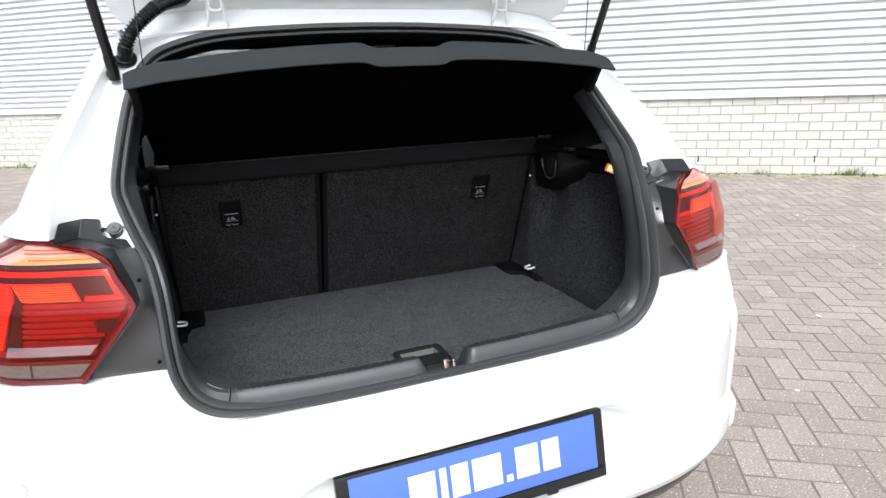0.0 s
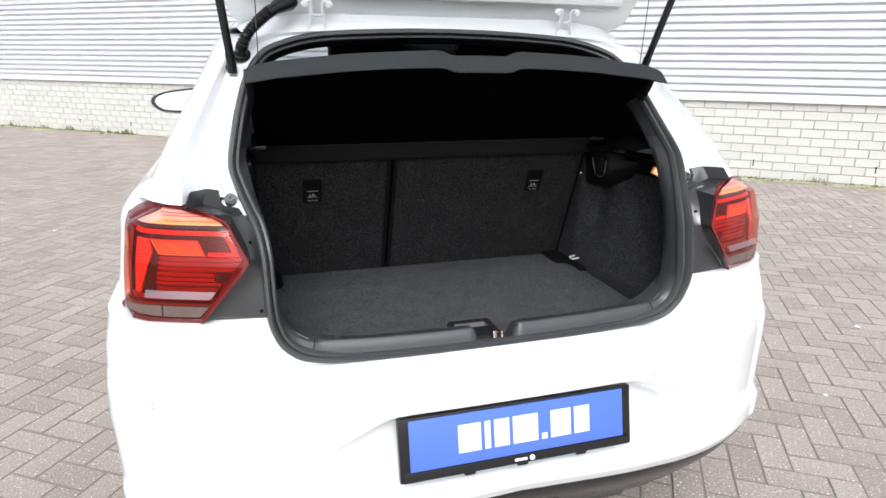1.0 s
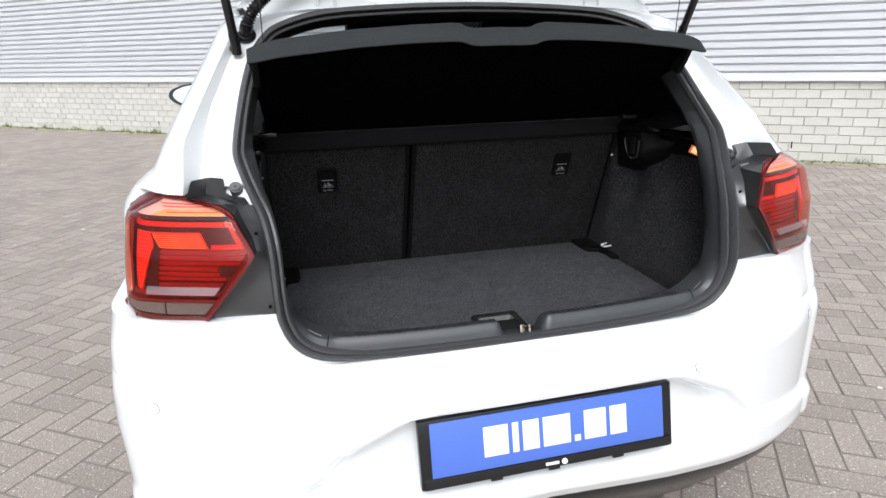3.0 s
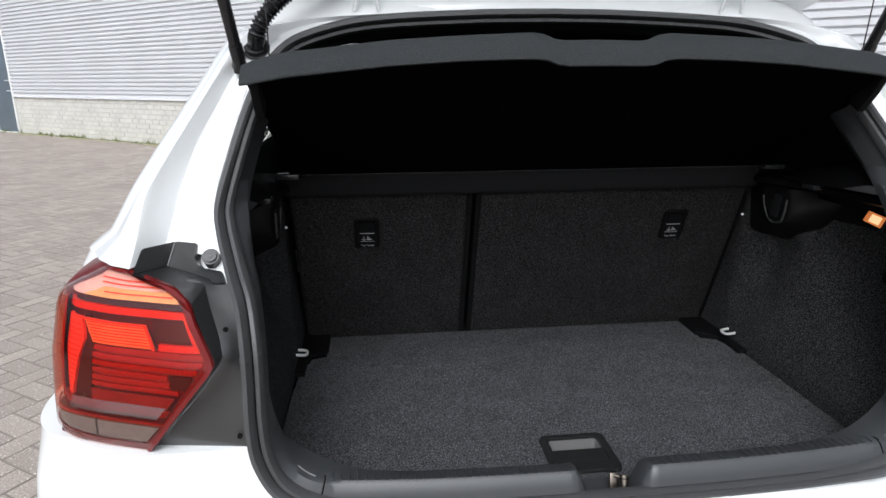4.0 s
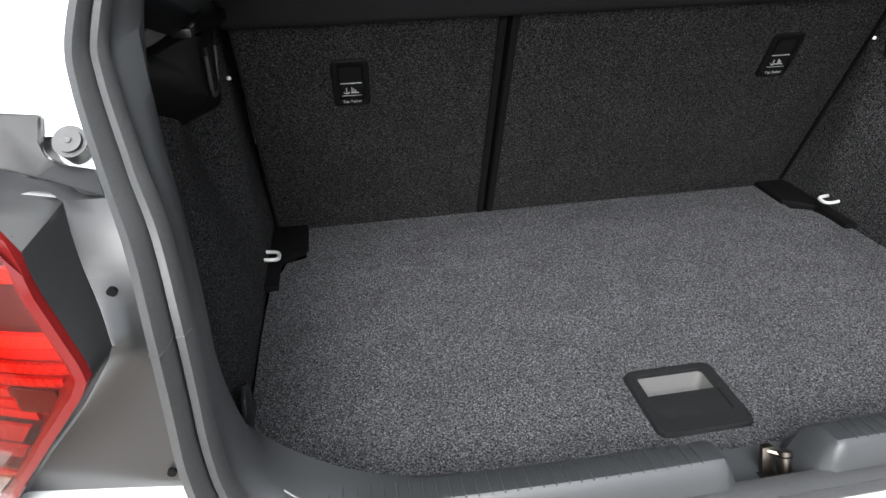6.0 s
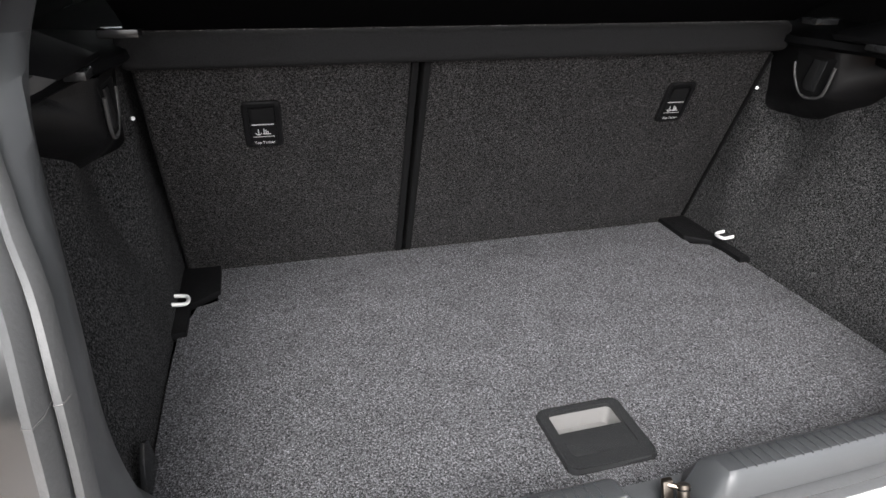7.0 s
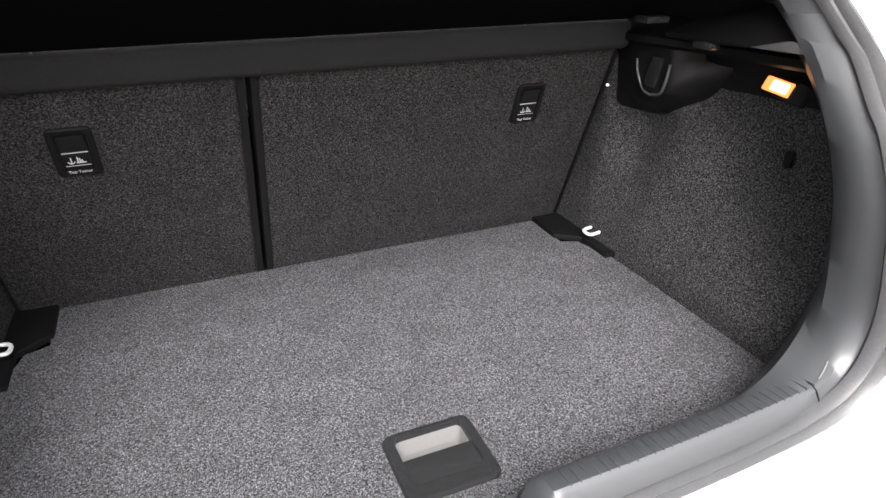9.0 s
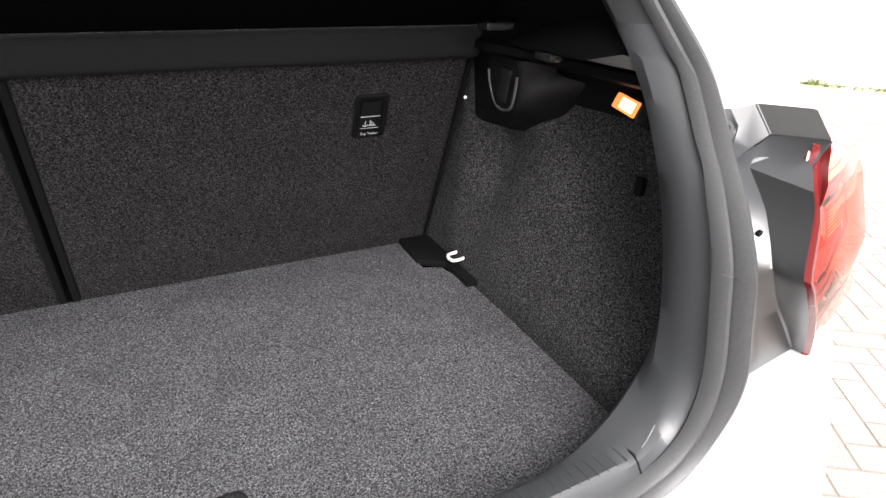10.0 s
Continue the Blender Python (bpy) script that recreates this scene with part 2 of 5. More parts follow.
MOSS = material("mossy_dirt", (0.33, 0.31, 0.19), 0.95, grain=0.4, scale=70, bump=0.8, stain=0.35, stain_scale=3.0, island=0.2)
PETAL = material("white_litter", (0.75, 0.73, 0.70), 0.8, island=0.15)
AMBER = glowing("boot_lamp_glow", (1.0, 0.30, 0.08), 0.42)
BULB = glowing("boot_lamp_core", (1.0, 0.58, 0.28), 1.0)


# ---------------------------------------------------------------- mesh helpers
def part(name, bm, mat, parent=None, label="", smooth=True, m=None):
    """Links a bmesh as one mesh object under a thing or a part."""
    me = bpy.data.meshes.new(name)
    bm.normal_update()
    bm.to_mesh(me)
    bm.free()
    me.materials.append(mat)
    if smooth:
        me.shade_smooth()
        me.set_sharp_from_angle(angle=radians(38))
    ob = new(name, me)
    if parent is not None:
        ob.parent = parent
    if m is not None:
        ob.matrix_basis = m
    if label:
        ob["label"] = label
    return ob


def grid(rows, bm=None, close=False):
    """A sheet of quads through rows of points of equal length."""
    bm = bm or bmesh.new()
    vs = [[bm.verts.new(p) for p in r] for r in rows]
    n = len(rows[0])
    for a, b in zip(vs, vs[1:]):
        for j in range(n if close else n - 1):
            k = (j + 1) % n
            bm.faces.new((a[j], a[k], b[k], b[j]))
    return bm


def fix(bm, merge=0.0002):
    bmesh.ops.remove_doubles(bm, verts=bm.verts, dist=merge)
    bmesh.ops.recalc_face_normals(bm, faces=bm.faces)
    return bm


def box(x0, x1, y0, y1, z0, z1, bevel=0.0, bm=None, m=None, seg=2):
    b = bmesh.new()
    bmesh.ops.create_cube(b, size=1, matrix=Matrix.LocRotScale(((x0 + x1) / 2, (y0 + y1) / 2, (z0 + z1) / 2), None, (abs(x1 - x0), abs(y1 - y0), abs(z1 - z0))))
    if bevel:
        bmesh.ops.bevel(b, geom=list(b.edges), offset=bevel, segments=seg, affect="EDGES", profile=0.6)
    if m is not None:
        b.transform(m)
    if bm is None:
        return b
    return join(bm, b)


def join(bm, other):
    me = bpy.data.meshes.new("join")
    other.to_mesh(me)
    other.free()
    bm.from_mesh(me)
    bpy.data.meshes.remove(me)
    return bm


def prism(outline, a, b, bevel=0.0, seg=2):
    """A solid from an outline of points in 3D (one plane), from outline + a to outline + b."""
    bm = bmesh.new()
    a, b = Vector(a), Vector(b)
    lo = [bm.verts.new(Vector(p) + a) for p in outline]
    hi = [bm.verts.new(Vector(p) + b) for p in outline]
    bm.faces.new(lo)
    bm.faces.new(hi[::-1])
    for i in range(len(outline)):
        j = (i + 1) % len(outline)
        bm.faces.new((lo[i], hi[i], hi[j], lo[j]))
    bmesh.ops.recalc_face_normals(bm, faces=bm.faces)
    if bevel:
        bmesh.ops.bevel(bm, geom=list(bm.edges), offset=bevel, segments=seg, affect="EDGES", profile=0.6)
    return bm


def rounded(cx, cy, w, h, r, n=5):
    """A rounded rectangle as (u, v) points."""
    out = []
    for k, (sx, sy) in enumerate(((1, 1), (-1, 1), (-1, -1), (1, -1))):
        for i in range(n + 1):
            a = radians(90 * k + 90 * i / n)
            out.append((cx + sx * (w / 2 - r) + r * math.cos(a), cy + sy * (h / 2 - r) + r * math.sin(a)))
    return out


def tube(points, radius, sides=10, bm=None, taper=None):
    """A round bar along points."""
    bm = bm or bmesh.new()
    pts = [Vector(p) for p in points]
    rows = []
    up = Vector((0.13, 0.31, 0.94))
    for i, p in enumerate(pts):
        d = (pts[min(i + 1, len(pts) - 1)] - pts[max(i - 1, 0)]).normalized()
        s = d.cross(up)
        s = s.normalized() if s.length > 1e-4 else d.orthogonal().normalized()
        u = s.cross(d)
        r = radius * (taper(i / (len(pts) - 1)) if taper else 1)
        rows.append([p + (s * math.cos(2 * math.pi * k / sides) + u * math.sin(2 * math.pi * k / sides)) * r for k in range(sides)])
    first = len(bm.faces)
    vs = [[bm.verts.new(q) for q in r] for r in rows]
    for a, b in zip(vs, vs[1:]):
        for j in range(sides):
            bm.faces.new((a[j], a[(j + 1) % sides], b[(j + 1) % sides], b[j]))
    bm.faces.new(vs[0][::-1])
    bm.faces.new(vs[-1])
    bmesh.ops.recalc_face_normals(bm, faces=bm.faces)
    return bm


def smooth_line(points, n):
    """Points spaced evenly along a Catmull-Rom curve through points."""
    p = [Vector(q) for q in points]
    p = [2 * p[0] - p[1]] + p + [2 * p[-1] - p[-2]]
    fine = []
    for i in range(1, len(p) - 2):
        a, b, c, d = p[i - 1:i + 3]
        for k in range(20):
            t = k / 20
            fine.append(0.5 * ((2 * b) + (c - a) * t + (2 * a - 5 * b + 4 * c - d) * t * t + (3 * b - a - 3 * c + d) * t ** 3))
    fine.append(p[-2])
    run = [0.0]
    for a, b in zip(fine, fine[1:]):
        run.append(run[-1] + (b - a).length)
    out, k = [], 0
    for i in range(n):
        want = run[-1] * i / (n - 1)
        while k < len(run) - 2 and run[k + 1] < want:
            k += 1
        f = (want - run[k]) / max(run[k + 1] - run[k], 1e-9)
        out.append(fine[k].lerp(fine[k + 1], min(max(f, 0), 1)))
    return out


def disc(centre, normal, radius, thick, bm=None, n=24, bevel=0.0):
    b = bmesh.new()
    q = Vector(normal).to_track_quat("Z", "Y").to_matrix().to_4x4()
    bmesh.ops.create_cone(b, cap_ends=True, segments=n, radius1=radius, radius2=radius, depth=thick, matrix=Matrix.Translation(centre) @ q)
    if bevel:
        bmesh.ops.bevel(b, geom=[e for e in b.edges if abs(e.calc_face_angle(0)) > 0.8], offset=bevel, segments=2, affect="EDGES")
    return b if bm is None else join(bm, b)


def step(v, a, b):
    t = min(max((v - a) / (b - a), 0.0), 1.0)
    return t * t * (3 - 2 * t)


def lerp(v, xs, ys):
    return float(np.interp(v, xs, ys))


def bezier(a, b, c, n):
    return [((1 - t) ** 2 * a[0] + 2 * t * (1 - t) * b[0] + t * t * c[0], (1 - t) ** 2 * a[1] + 2 * t * (1 - t) * b[1] + t * t * c[1]) for t in (i / n for i in range(1, n + 1))]


# ---------------------------------------------------------------- the car: a white five-door hatchback, boot open
car = tagged(new("car"), "white five-door hatchback parked with its tailgate open and boot empty", "car")

# right half of the boot opening, from the middle of the sill up to the middle of the roof
OPENING = [(0, .151, .705), (.17, .151, .706), (.32, .152, .711), (.42, .153, .721), (.47, .155, .752), (.493, .159, .80), (.499, .165, .85),
           (.500, .176, .90), (.502, .19, .95), (.511, .222, .998), (.528, .262, 1.033), (.547, .31, 1.08), (.553, .34, 1.11), (.544, .39, 1.165),
           (.528, .445, 1.23), (.510, .487, 1.28), (.483, .523, 1.323), (.44, .55, 1.353), (.335, .573, 1.38), (.15, .582, 1.392), (0, .585, 1.395)]
EDGE = smooth_line(OPENING, 181)
EZ = np.array([p.z for p in EDGE])
EX = np.array([p.x for p in EDGE])
EY = np.array([p.y for p in EDGE])


def edge_at(z):
    """The opening's edge (x, y) at a height."""
    i = int(np.clip(np.searchsorted(EZ, z), 1, len(EZ) - 1))
    f = (z - EZ[i - 1]) / max(EZ[i] - EZ[i - 1], 1e-6)
    f = min(max(f, 0), 1)
    return EX[i - 1] + f * (EX[i] - EX[i - 1]), EY[i - 1] + f * (EY[i] - EY[i - 1])


def half_width(z):
    return lerp(z, [.18, .30, .42, .60, .75, .90, 1.0, 1.04, 1.075, 1.18, 1.284, 1.386, 1.42, 1.437, 1.448, 1.455, 1.458],
                [.68, .74, .834, .845, .837, .812, .798, .768, .722, .671, .615, .563, .52, .46, .36, .15, .0002])


def bow(x):
    return 0.27 * (abs(x) / 0.876) ** 3.2


def skirt_top(x):
    """Height at which the white bumper ends over the black diffuser."""
    return lerp(abs(x), [0, .12, .36, .60, .72, .85], [.424, .419, .403, .378, .366, .355])


def sag(x, z):
    """How far the body's lines dip towards the corners, along the lower edge of the bumper."""
    return (.424 - skirt_top(x)) * step(z, .54, .43)


def bumper(x, z):
    """Depth of the outer skin of the bumper at (x, z), below the sill."""
    y = bow(x)
    half = lerp(z, [.40, .484, .576, .604, .65], [.50, .495, .405, .345, .26])
    inside = step(half - abs(x), -.022, .045) * step(.652 - z, 0, .030) * step(z, .458, .488)
    zc = lerp(abs(x), [.40, .495, .84], [.490, .486, .440])
    zb = skirt_top(x)
    y -= 0.021 * step(z, zc + .012, zc - .014) * (1 - 0.5 * step(z, zb + .03, zb + .005)) * (1 - inside)
    y += 0.048 * inside
    y += .018 * step(z, zb + .004, zb - .008) + .09 * step(z, zb - .01, zb - .17)
    if z > .645:
        rim = max(.152, y + .02)
        y += (rim - y) * min(1.0, ((z - .645) / .061)) ** 2.2
    return y


def front_y(z):
    return lerp(z, [.18, .3, .6, .72, .82, .92, 1.0, 1.05, 1.2, 1.38, 1.43, 1.448, 1.455, 1.458], [3.93, 4.02, 4.05, 4.02, 3.9, 3.5, 3.05, 2.9, 2.55, 2.15, 1.9, 1.7, 1.5, 1.3])


def ring(z, inset=0.0):
    """Half an outline of the body at height z, from the boot round the side to the middle of the front."""
    hw = half_width(z)
    if z <= .7055:
        xs = [hw * 0.90 * i / 84 for i in range(85)]
        pts = [(x, bumper(x, z - sag(x, z))) for x in xs]
    elif z <= .8225:
        x0, y0 = edge_at(z)
        xs = [x0 + (hw * .90 - x0) * i / 84 for i in range(85)]
        pts = [(x, max(lerp(x, [x0, .5, .62], [y0, .157, .154]), bow(x) + .02 + .03 * step(z, .70, .82))) for x in xs]
    elif z < 1.046:
        x0, y0 = edge_at(z)
        key = [(x0, y0 + .014), (x0 + .03, y0 + .030), (max(x0 + .06, .56), max(y0 + .045, .24)), (.70, .30), (.728, .36)]
        xs = [x0 + (.728 - x0) * i / 84 for i in range(85)]
        pts = [(x, lerp(x, [k[0] for k in key], [k[1] for k in key])) for x in xs]
    elif z < 1.3945:
        x0, y0 = edge_at(z)
        out = hw - lerp(z, [1.046, 1.11, 1.2, 1.29, 1.395], [.030, .034, .032, .028, .025])
        deep = lerp(z, [1.046, 1.20, 1.31, 1.36, 1.395], [.95, .66, .45, .33, .1])
        low = min(max((1.345 - z) / .295, 0.0), 1.0)
        foot = x0 + .030 + (.626 - x0 - .030) * low
        rim = foot + .066 + (.020 - .066) * low
        rim = min(rim, out - .016)
        foot = min(foot, rim - .018)
        crest = y0 - .046 * deep
        key = [(x0, y0), (x0 + .010, y0 + .003 + .010 * low), (foot, y0 + .004 + .022 * low)]
        for k in range(1, 9):
            key.append((foot + (rim - foot) * k / 8, key[2][1] + (crest - key[2][1]) * (.7 * k / 8 + .3 * step(k / 8, 0, 1))))
        key += [(rim + (out - rim) * .35, crest + .22 * (out - rim)), (rim + (out - rim) * .7, crest + .62 * (out - rim)), (out, crest + 1.15 * (out - rim))]
        f0 = [x0 + (foot - .004 - x0) * i / 14 for i in range(14)] + [foot - .004 + (rim + .004 - foot + .004) * i / 45 for i in range(45)]
        xs = f0 + [rim + .004 + (out - rim - .004) * i / 25 for i in range(26)]
        pts = [(x, lerp(x, [k[0] for k in key], [k[1] for k in key])) for x in xs]
    else:
        back = lerp(z, [1.3945, 1.41, 1.43, 1.44, 1.45, 1.455], [.585, .588, .60, .64, .75, .95])
        xs = [hw * .9 * i / 84 for i in range(85)]
        pts = [(x, back + .06 * (x / hw) ** 3) for x in xs]
    xa, ya = pts[-1]
    if inset:
        pts = [(x - inset * .6, y + inset) for x, y in pts]
        pts = [(max(x, 0), y) for x, y in pts]
        hw -= inset
        xa, ya = pts[-1]
    square = .8225 < z < 1.046
    yb = ya + (.10 if square else .15)
    pts += bezier((xa, ya), (hw, ya + (.01 if square else .022)), (hw, yb), 14)
    y1 = front_y(z) - inset
    ys = max(y1 - .75, yb + .3)
    low = step(z, 1.10, .95)
    for i in range(1, 51):
        f = i / 50
        pts.append((hw + .028 * low * math.sin(math.pi * min(1, f * 1.05)) ** .8, yb + (ys - yb) * f))
    xa, ya = pts[-1]
    pts += bezier((xa, ya), (hw, y1 - .10), (hw * .55, y1 - .06), 14)
    xa, ya = pts[-1]
    pts += [(xa * (1 - i / 8), ya + (y1 - ya) * math.sin(math.pi / 2 * i / 8)) for i in range(1, 9)]
    return [(x, y, z - sag(x, z)) for x, y in pts]


LEVELS = sorted({.18, .21, .24, .27, .285, *[.298 + .006 * i for i in range(21)], .4235, .4245, *[.43 + .006 * i for i in range(37)], .655, .662, .669, .676, .683, .690, .696, .701, .7055, .7058, .7062, .707, .709,
                 .712, .716, .721, .728, .738, .75, .765, .78, .80, .815, .8225, .8235, .84, .87, .90, .93, .96, .99, 1.01, 1.03, 1.0455, 1.0465, 1.05, 1.055, 1.065, 1.07, 1.08, 1.085,
                 *[1.06 + .015 * i for i in range(18)], 1.325, 1.335, 1.345, 1.353, 1.36, 1.367, 1.373, 1.38, 1.385, 1.389, 1.392, 1.3944, 1.3946,
                 1.40, 1.41, 1.42, 1.43, 1.437, 1.443, 1.448, 1.452, 1.455, 1.458})
WHEELS = [(.66, .77), (.66, 3.30)]


def is_window(p):
    x, y, z = p
    if not 1.065 < z < 1.412:
        return 0
    lead = front_y(z)
    if x < half_width(z) * .8 and y > lead - .35:
        return 3
    if z < 1.335 and 1.30 < y < lead - .62 and x > half_width(z) * .9:
        return 1 if y > 1.72 else (2 if y < 1.66 else 0)
    return 0


def shell(inset, lo, keep, sx):
    """Half of the body's skin as a bmesh; keep says which faces belong to it."""
    rows = [[(x * sx, y, z) for x, y, z in ring(z, inset)] for z in LEVELS if z >= lo]
    bm = bmesh.new()
    vs = [[bm.verts.new(p) for p in r] for r in rows]
    for a, b in zip(vs, vs[1:]):
        for j in range(len(a) - 1):
            mid = (a[j].co + a[j + 1].co + b[j].co + b[j + 1].co) / 4
            mid.x = abs(mid.x)
            if keep(mid):
                f = (a[j], a[j + 1], b[j + 1], b[j])
                bm.faces.new(f if sx > 0 else f[::-1])
    bmesh.ops.delete(bm, geom=[v for v in bm.verts if not v.link_faces], context="VERTS")
    return bm


def is_arch(p):
    return any((p.y - wy) ** 2 + (p.z - .30) ** 2 < .330 ** 2 and p.x > .5 for wx, wy in WHEELS)


def is_skirt(p):
    return p.y < .5 and p.z < skirt_top(p.x)


def is_low(p):
    """Under the lower edge of the diffuser, which rises towards the corners."""
    return p.y < .9 and p.z < lerp(abs(p.x), [0, .45, .65, .80], [.235, .265, .300, .310])


def build_body():
    skin = bmesh.new()
    lower = bmesh.new()
    inner = bmesh.new()
    for sx in (1, -1):
        join(skin, shell(0, .18, lambda p: not is_window(p) and not is_arch(p) and not is_skirt(p) and not is_low(p), sx))
        join(lower, shell(0, .18, lambda p: is_skirt(p) and not is_arch(p) and not is_low(p), sx))
        join(inner, shell(.025, .64, lambda p: not is_window(p) and (p.z > 1.06 and (p.z > 1.405 or p.y > edge_at(p.z)[1] + .035) or p.z <= 1.06 and .95 < p.y < 2.9), sx))
    for b in (skin, lower, inner):
        bmesh.ops.remove_doubles(b, verts=b.verts, dist=.0003)
    part("body", skin, PAINT, car, "white painted body shell with bumper")
    part("diffuser", lower, PLASTIC, car, "matt black lower bumper")
    part("headlining", inner, DEEPBLACK, car, "dark cabin lining")
    for sx in (1, -1):
        for k, nm in ((1, "door_window"), (2, "door_window")):
            w = shell(.004, .9, lambda p: is_window(p) == k, sx)
            part(nm, w, GLASS, car, "tinted side glass")
    w = bmesh.new()
    for sx in (1, -1):
        join(w, shell(.004, .9, lambda p: is_window(p) == 3, sx))
    part("windscreen", fix(w), GLASS, car, "clear windscreen")
    part("underbody", box(-.60, .60, .50, 3.8, .19, .23), PLASTIC, car)
    part("cabin_floor", box(-.74, .74, .95, 3.2, .30, .34), DEEPBLACK, car)
    part("dashboard", box(-.70, .70, 2.45, 3.0, .75, 1.0, .08), PLASTIC, car)


build_body()

for sx in (1, -1):
    for shift, rise, r, z0, z1 in ((.012, -.001, .0028, 1.135, 1.305), (.036, -.0, .0022, 1.135, 1.285)):
        bead = []
        for k in range(24):
            z = z0 + (z1 - z0) * k / 23
            row = [p for p in ring(z)[:85]]
            x = edge_at(z)[0] + shift
            y = lerp(x, [p[0] for p in row], [p[1] for p in row])
            bead.append((sx * x, y + rise + .0006, z))
        part("pressed_bead", tube(bead, r, 8), PAINT, car, "pressed bead in the white pillar")


def build_wheel(x, y, sx):
    wheel = new("wheel")
    wheel.parent = car
    wheel.location = (x * sx, y, .30)
    tyre = bmesh.new()
    rows = []
    for i in range(48):
        a = 2 * math.pi * i / 48
        rows.append([(dx * sx, r * math.cos(a), r * math.sin(a)) for dx, r in ((-.09, .20), (-.095, .27), (-.08, .30), (-.04, .305), (.04, .305), (.08, .30), (.095, .27), (.09, .20))])
    rows.append(rows[0])
    part("tyre", fix(grid(rows, tyre)), TYRE, wheel)
    rim = bmesh.new()
    for k in range(10):
        a = 2 * math.pi * k / 10
        join(rim, box(.05, .08, -.02, .02, .03, .20, .006, m=Matrix.Diagonal((sx, 1, 1, 1)) @ Matrix.Rotation(a, 4, "X")))
    disc((.07 * sx, 0, 0), (1, 0, 0), .06, .03, rim)
    rows = []
    for i in range(49):
        a = 2 * math.pi * i / 48
        rows.append([(dx * sx, r * math.cos(a), r * math.sin(a)) for dx, r in ((-.08, .198), (.085, .202), (.085, .188), (.0, .18))])
    grid(rows, rim)
    part("rim", rim, ALLOY, wheel, "silver spoked alloy rim")
    liner = bmesh.new()
    rows = []
    for i in range(33):
        a = math.pi * (-.08 + 1.16 * i / 32)
        rows.append([((x - .25) * sx - x * sx, .345 * math.cos(a), .345 * math.sin(a)), (.20 * sx, .345 * math.cos(a), .345 * math.sin(a)), (.20 * sx, .325 * math.cos(a), .325 * math.sin(a))])
    part("arch_liner", grid(rows, liner), PLASTIC, wheel)


for wx, wy in WHEELS:
    for side in (1, -1):
        build_wheel(wx, wy, side)


# frame of the opening: points a metres inwards of its edge and b metres forwards
def inward(i):
    p, q = EDGE[max(i - 1, 0)], EDGE[min(i + 1, len(EDGE) - 1)]
    d = q - p
    n = Vector((-d.z, 0, d.x))
    return n.normalized()


def opening_rows(i0, i1, profile, sx, stride=1):
    rows = []
    first, last = (max(i0 - 14, 0), min(i1 + 14, END)) if stride == 1 else (i0, i1)
    for i in range(first, last + 1, stride):
        n = inward(i)
        if i in (0, len(EDGE) - 1):
            n = Vector((0, 0, 1 if i == 0 else -1))
        rows.append([((EDGE[i] + n * a + Vector((0, b, 0))) * Vector((1, 1, 1))) for a, b in profile(i)])
    for i, r in zip(range(first, last + 1, stride), rows):
        if len(r) == 7:
            g = step(i, JOINT + 2, CORNER + 6) * step(EZ[i], 1.06, 1.0)
            y = EDGE[i].y + .15
            rim = Vector((wall_x(y, EZ[i]) + .006, y, EZ[i]))
            r[6] = r[6].lerp(rim, g)
            r[5] = r[5].lerp(r[4].lerp(rim, .5) + Vector((-.004, .006, 0)), g)
    if len(rows[0]) == 7 and stride == 1:
        base = [[p.copy() for p in r] for r in rows]
        for i in range(len(rows)):
            reach = min(14, i, len(rows) - 1 - i)
            for k, w in ((4, reach // 2), (5, reach), (6, reach)):
                near = [base[j][k] for j in range(i - w, i + w + 1)]
                rows[i][k] = sum(near, Vector()) / len(near)
        rows = rows[i0 - first:i1 - first + 1]
    return [[(p.x * sx, p.y, p.z) for p in r] for r in rows]


def wall_x(y, z):
    """The felt side wall of the boot: straight by the seat, bulging outwards behind the wheel arch."""
    up = step(z, .655, .93)
    fold = step(y - z + .36, -.035, .045) * step(y, .70, .60)
    return .517 + up * (.012 + .052 * step(.775 - y, 0, .080) + .046 * step(.70 - y, 0, .26)) - .019 * up * fold


END = len(EDGE) - 1
JOINT = int(np.argmax(EX > .418))
WAIST = int(np.argmax(EZ > 1.095))
CORNER = int(np.argmax(EZ > .80))
BOTTOM = [(.008, .010), (.016, .013), (.031, .018), (.035, .024), (.031, .048), (.024, .056), (-.045, .088)]
SIDES = [(.010, .012), (.012, .022), (.016, .038), (.016, .060), (.008, .085), (-.030, .118), (-.075, .165)]
UPPER = [(.010, .012), (.016, .022), (.024, .036), (.031, .056), (.028, .070), (-.008, .105), (-.055, .165)]


def trim_profile(i):
    if i <= CORNER:
        f = step(i, JOINT - 2, CORNER + 6)
        return [(a + (c - a) * f, b + (d - b) * f) for (a, b), (c, d) in zip(BOTTOM, SIDES)]
    f0, f = step(CORNER, JOINT - 2, CORNER + 6), step(i, WAIST - 18, WAIST)
    g = max(f0, step(i, JOINT - 2, CORNER + 6))
    base = [(a + (c - a) * g, b + (d - b) * g) for (a, b), (c, d) in zip(BOTTOM, SIDES)]
    return [(a + (c - a) * f, b + (d - b) * f) for (a, b), (c, d) in zip(base, UPPER)]


def seal_profile(i):
    low = .35 + .65 * step(EX[i] if i < CORNER else 1, .30, .45)
    proud = 1 + 1.1 * step(EZ[i], .74, .86) * step(EZ[i], 1.22, 1.06)
    return [(a * (low if a > 0 else 1), b * (proud if b < 0 else 1)) for a, b in [(-.006, .012), (-.006, -.002), (-.002, -.010), (.004, -.011), (.008, -.006), (.0085, .002), (.011, -.002), (.016, -.002), (.019, .004), (.019, .014), (.012, .020)]]


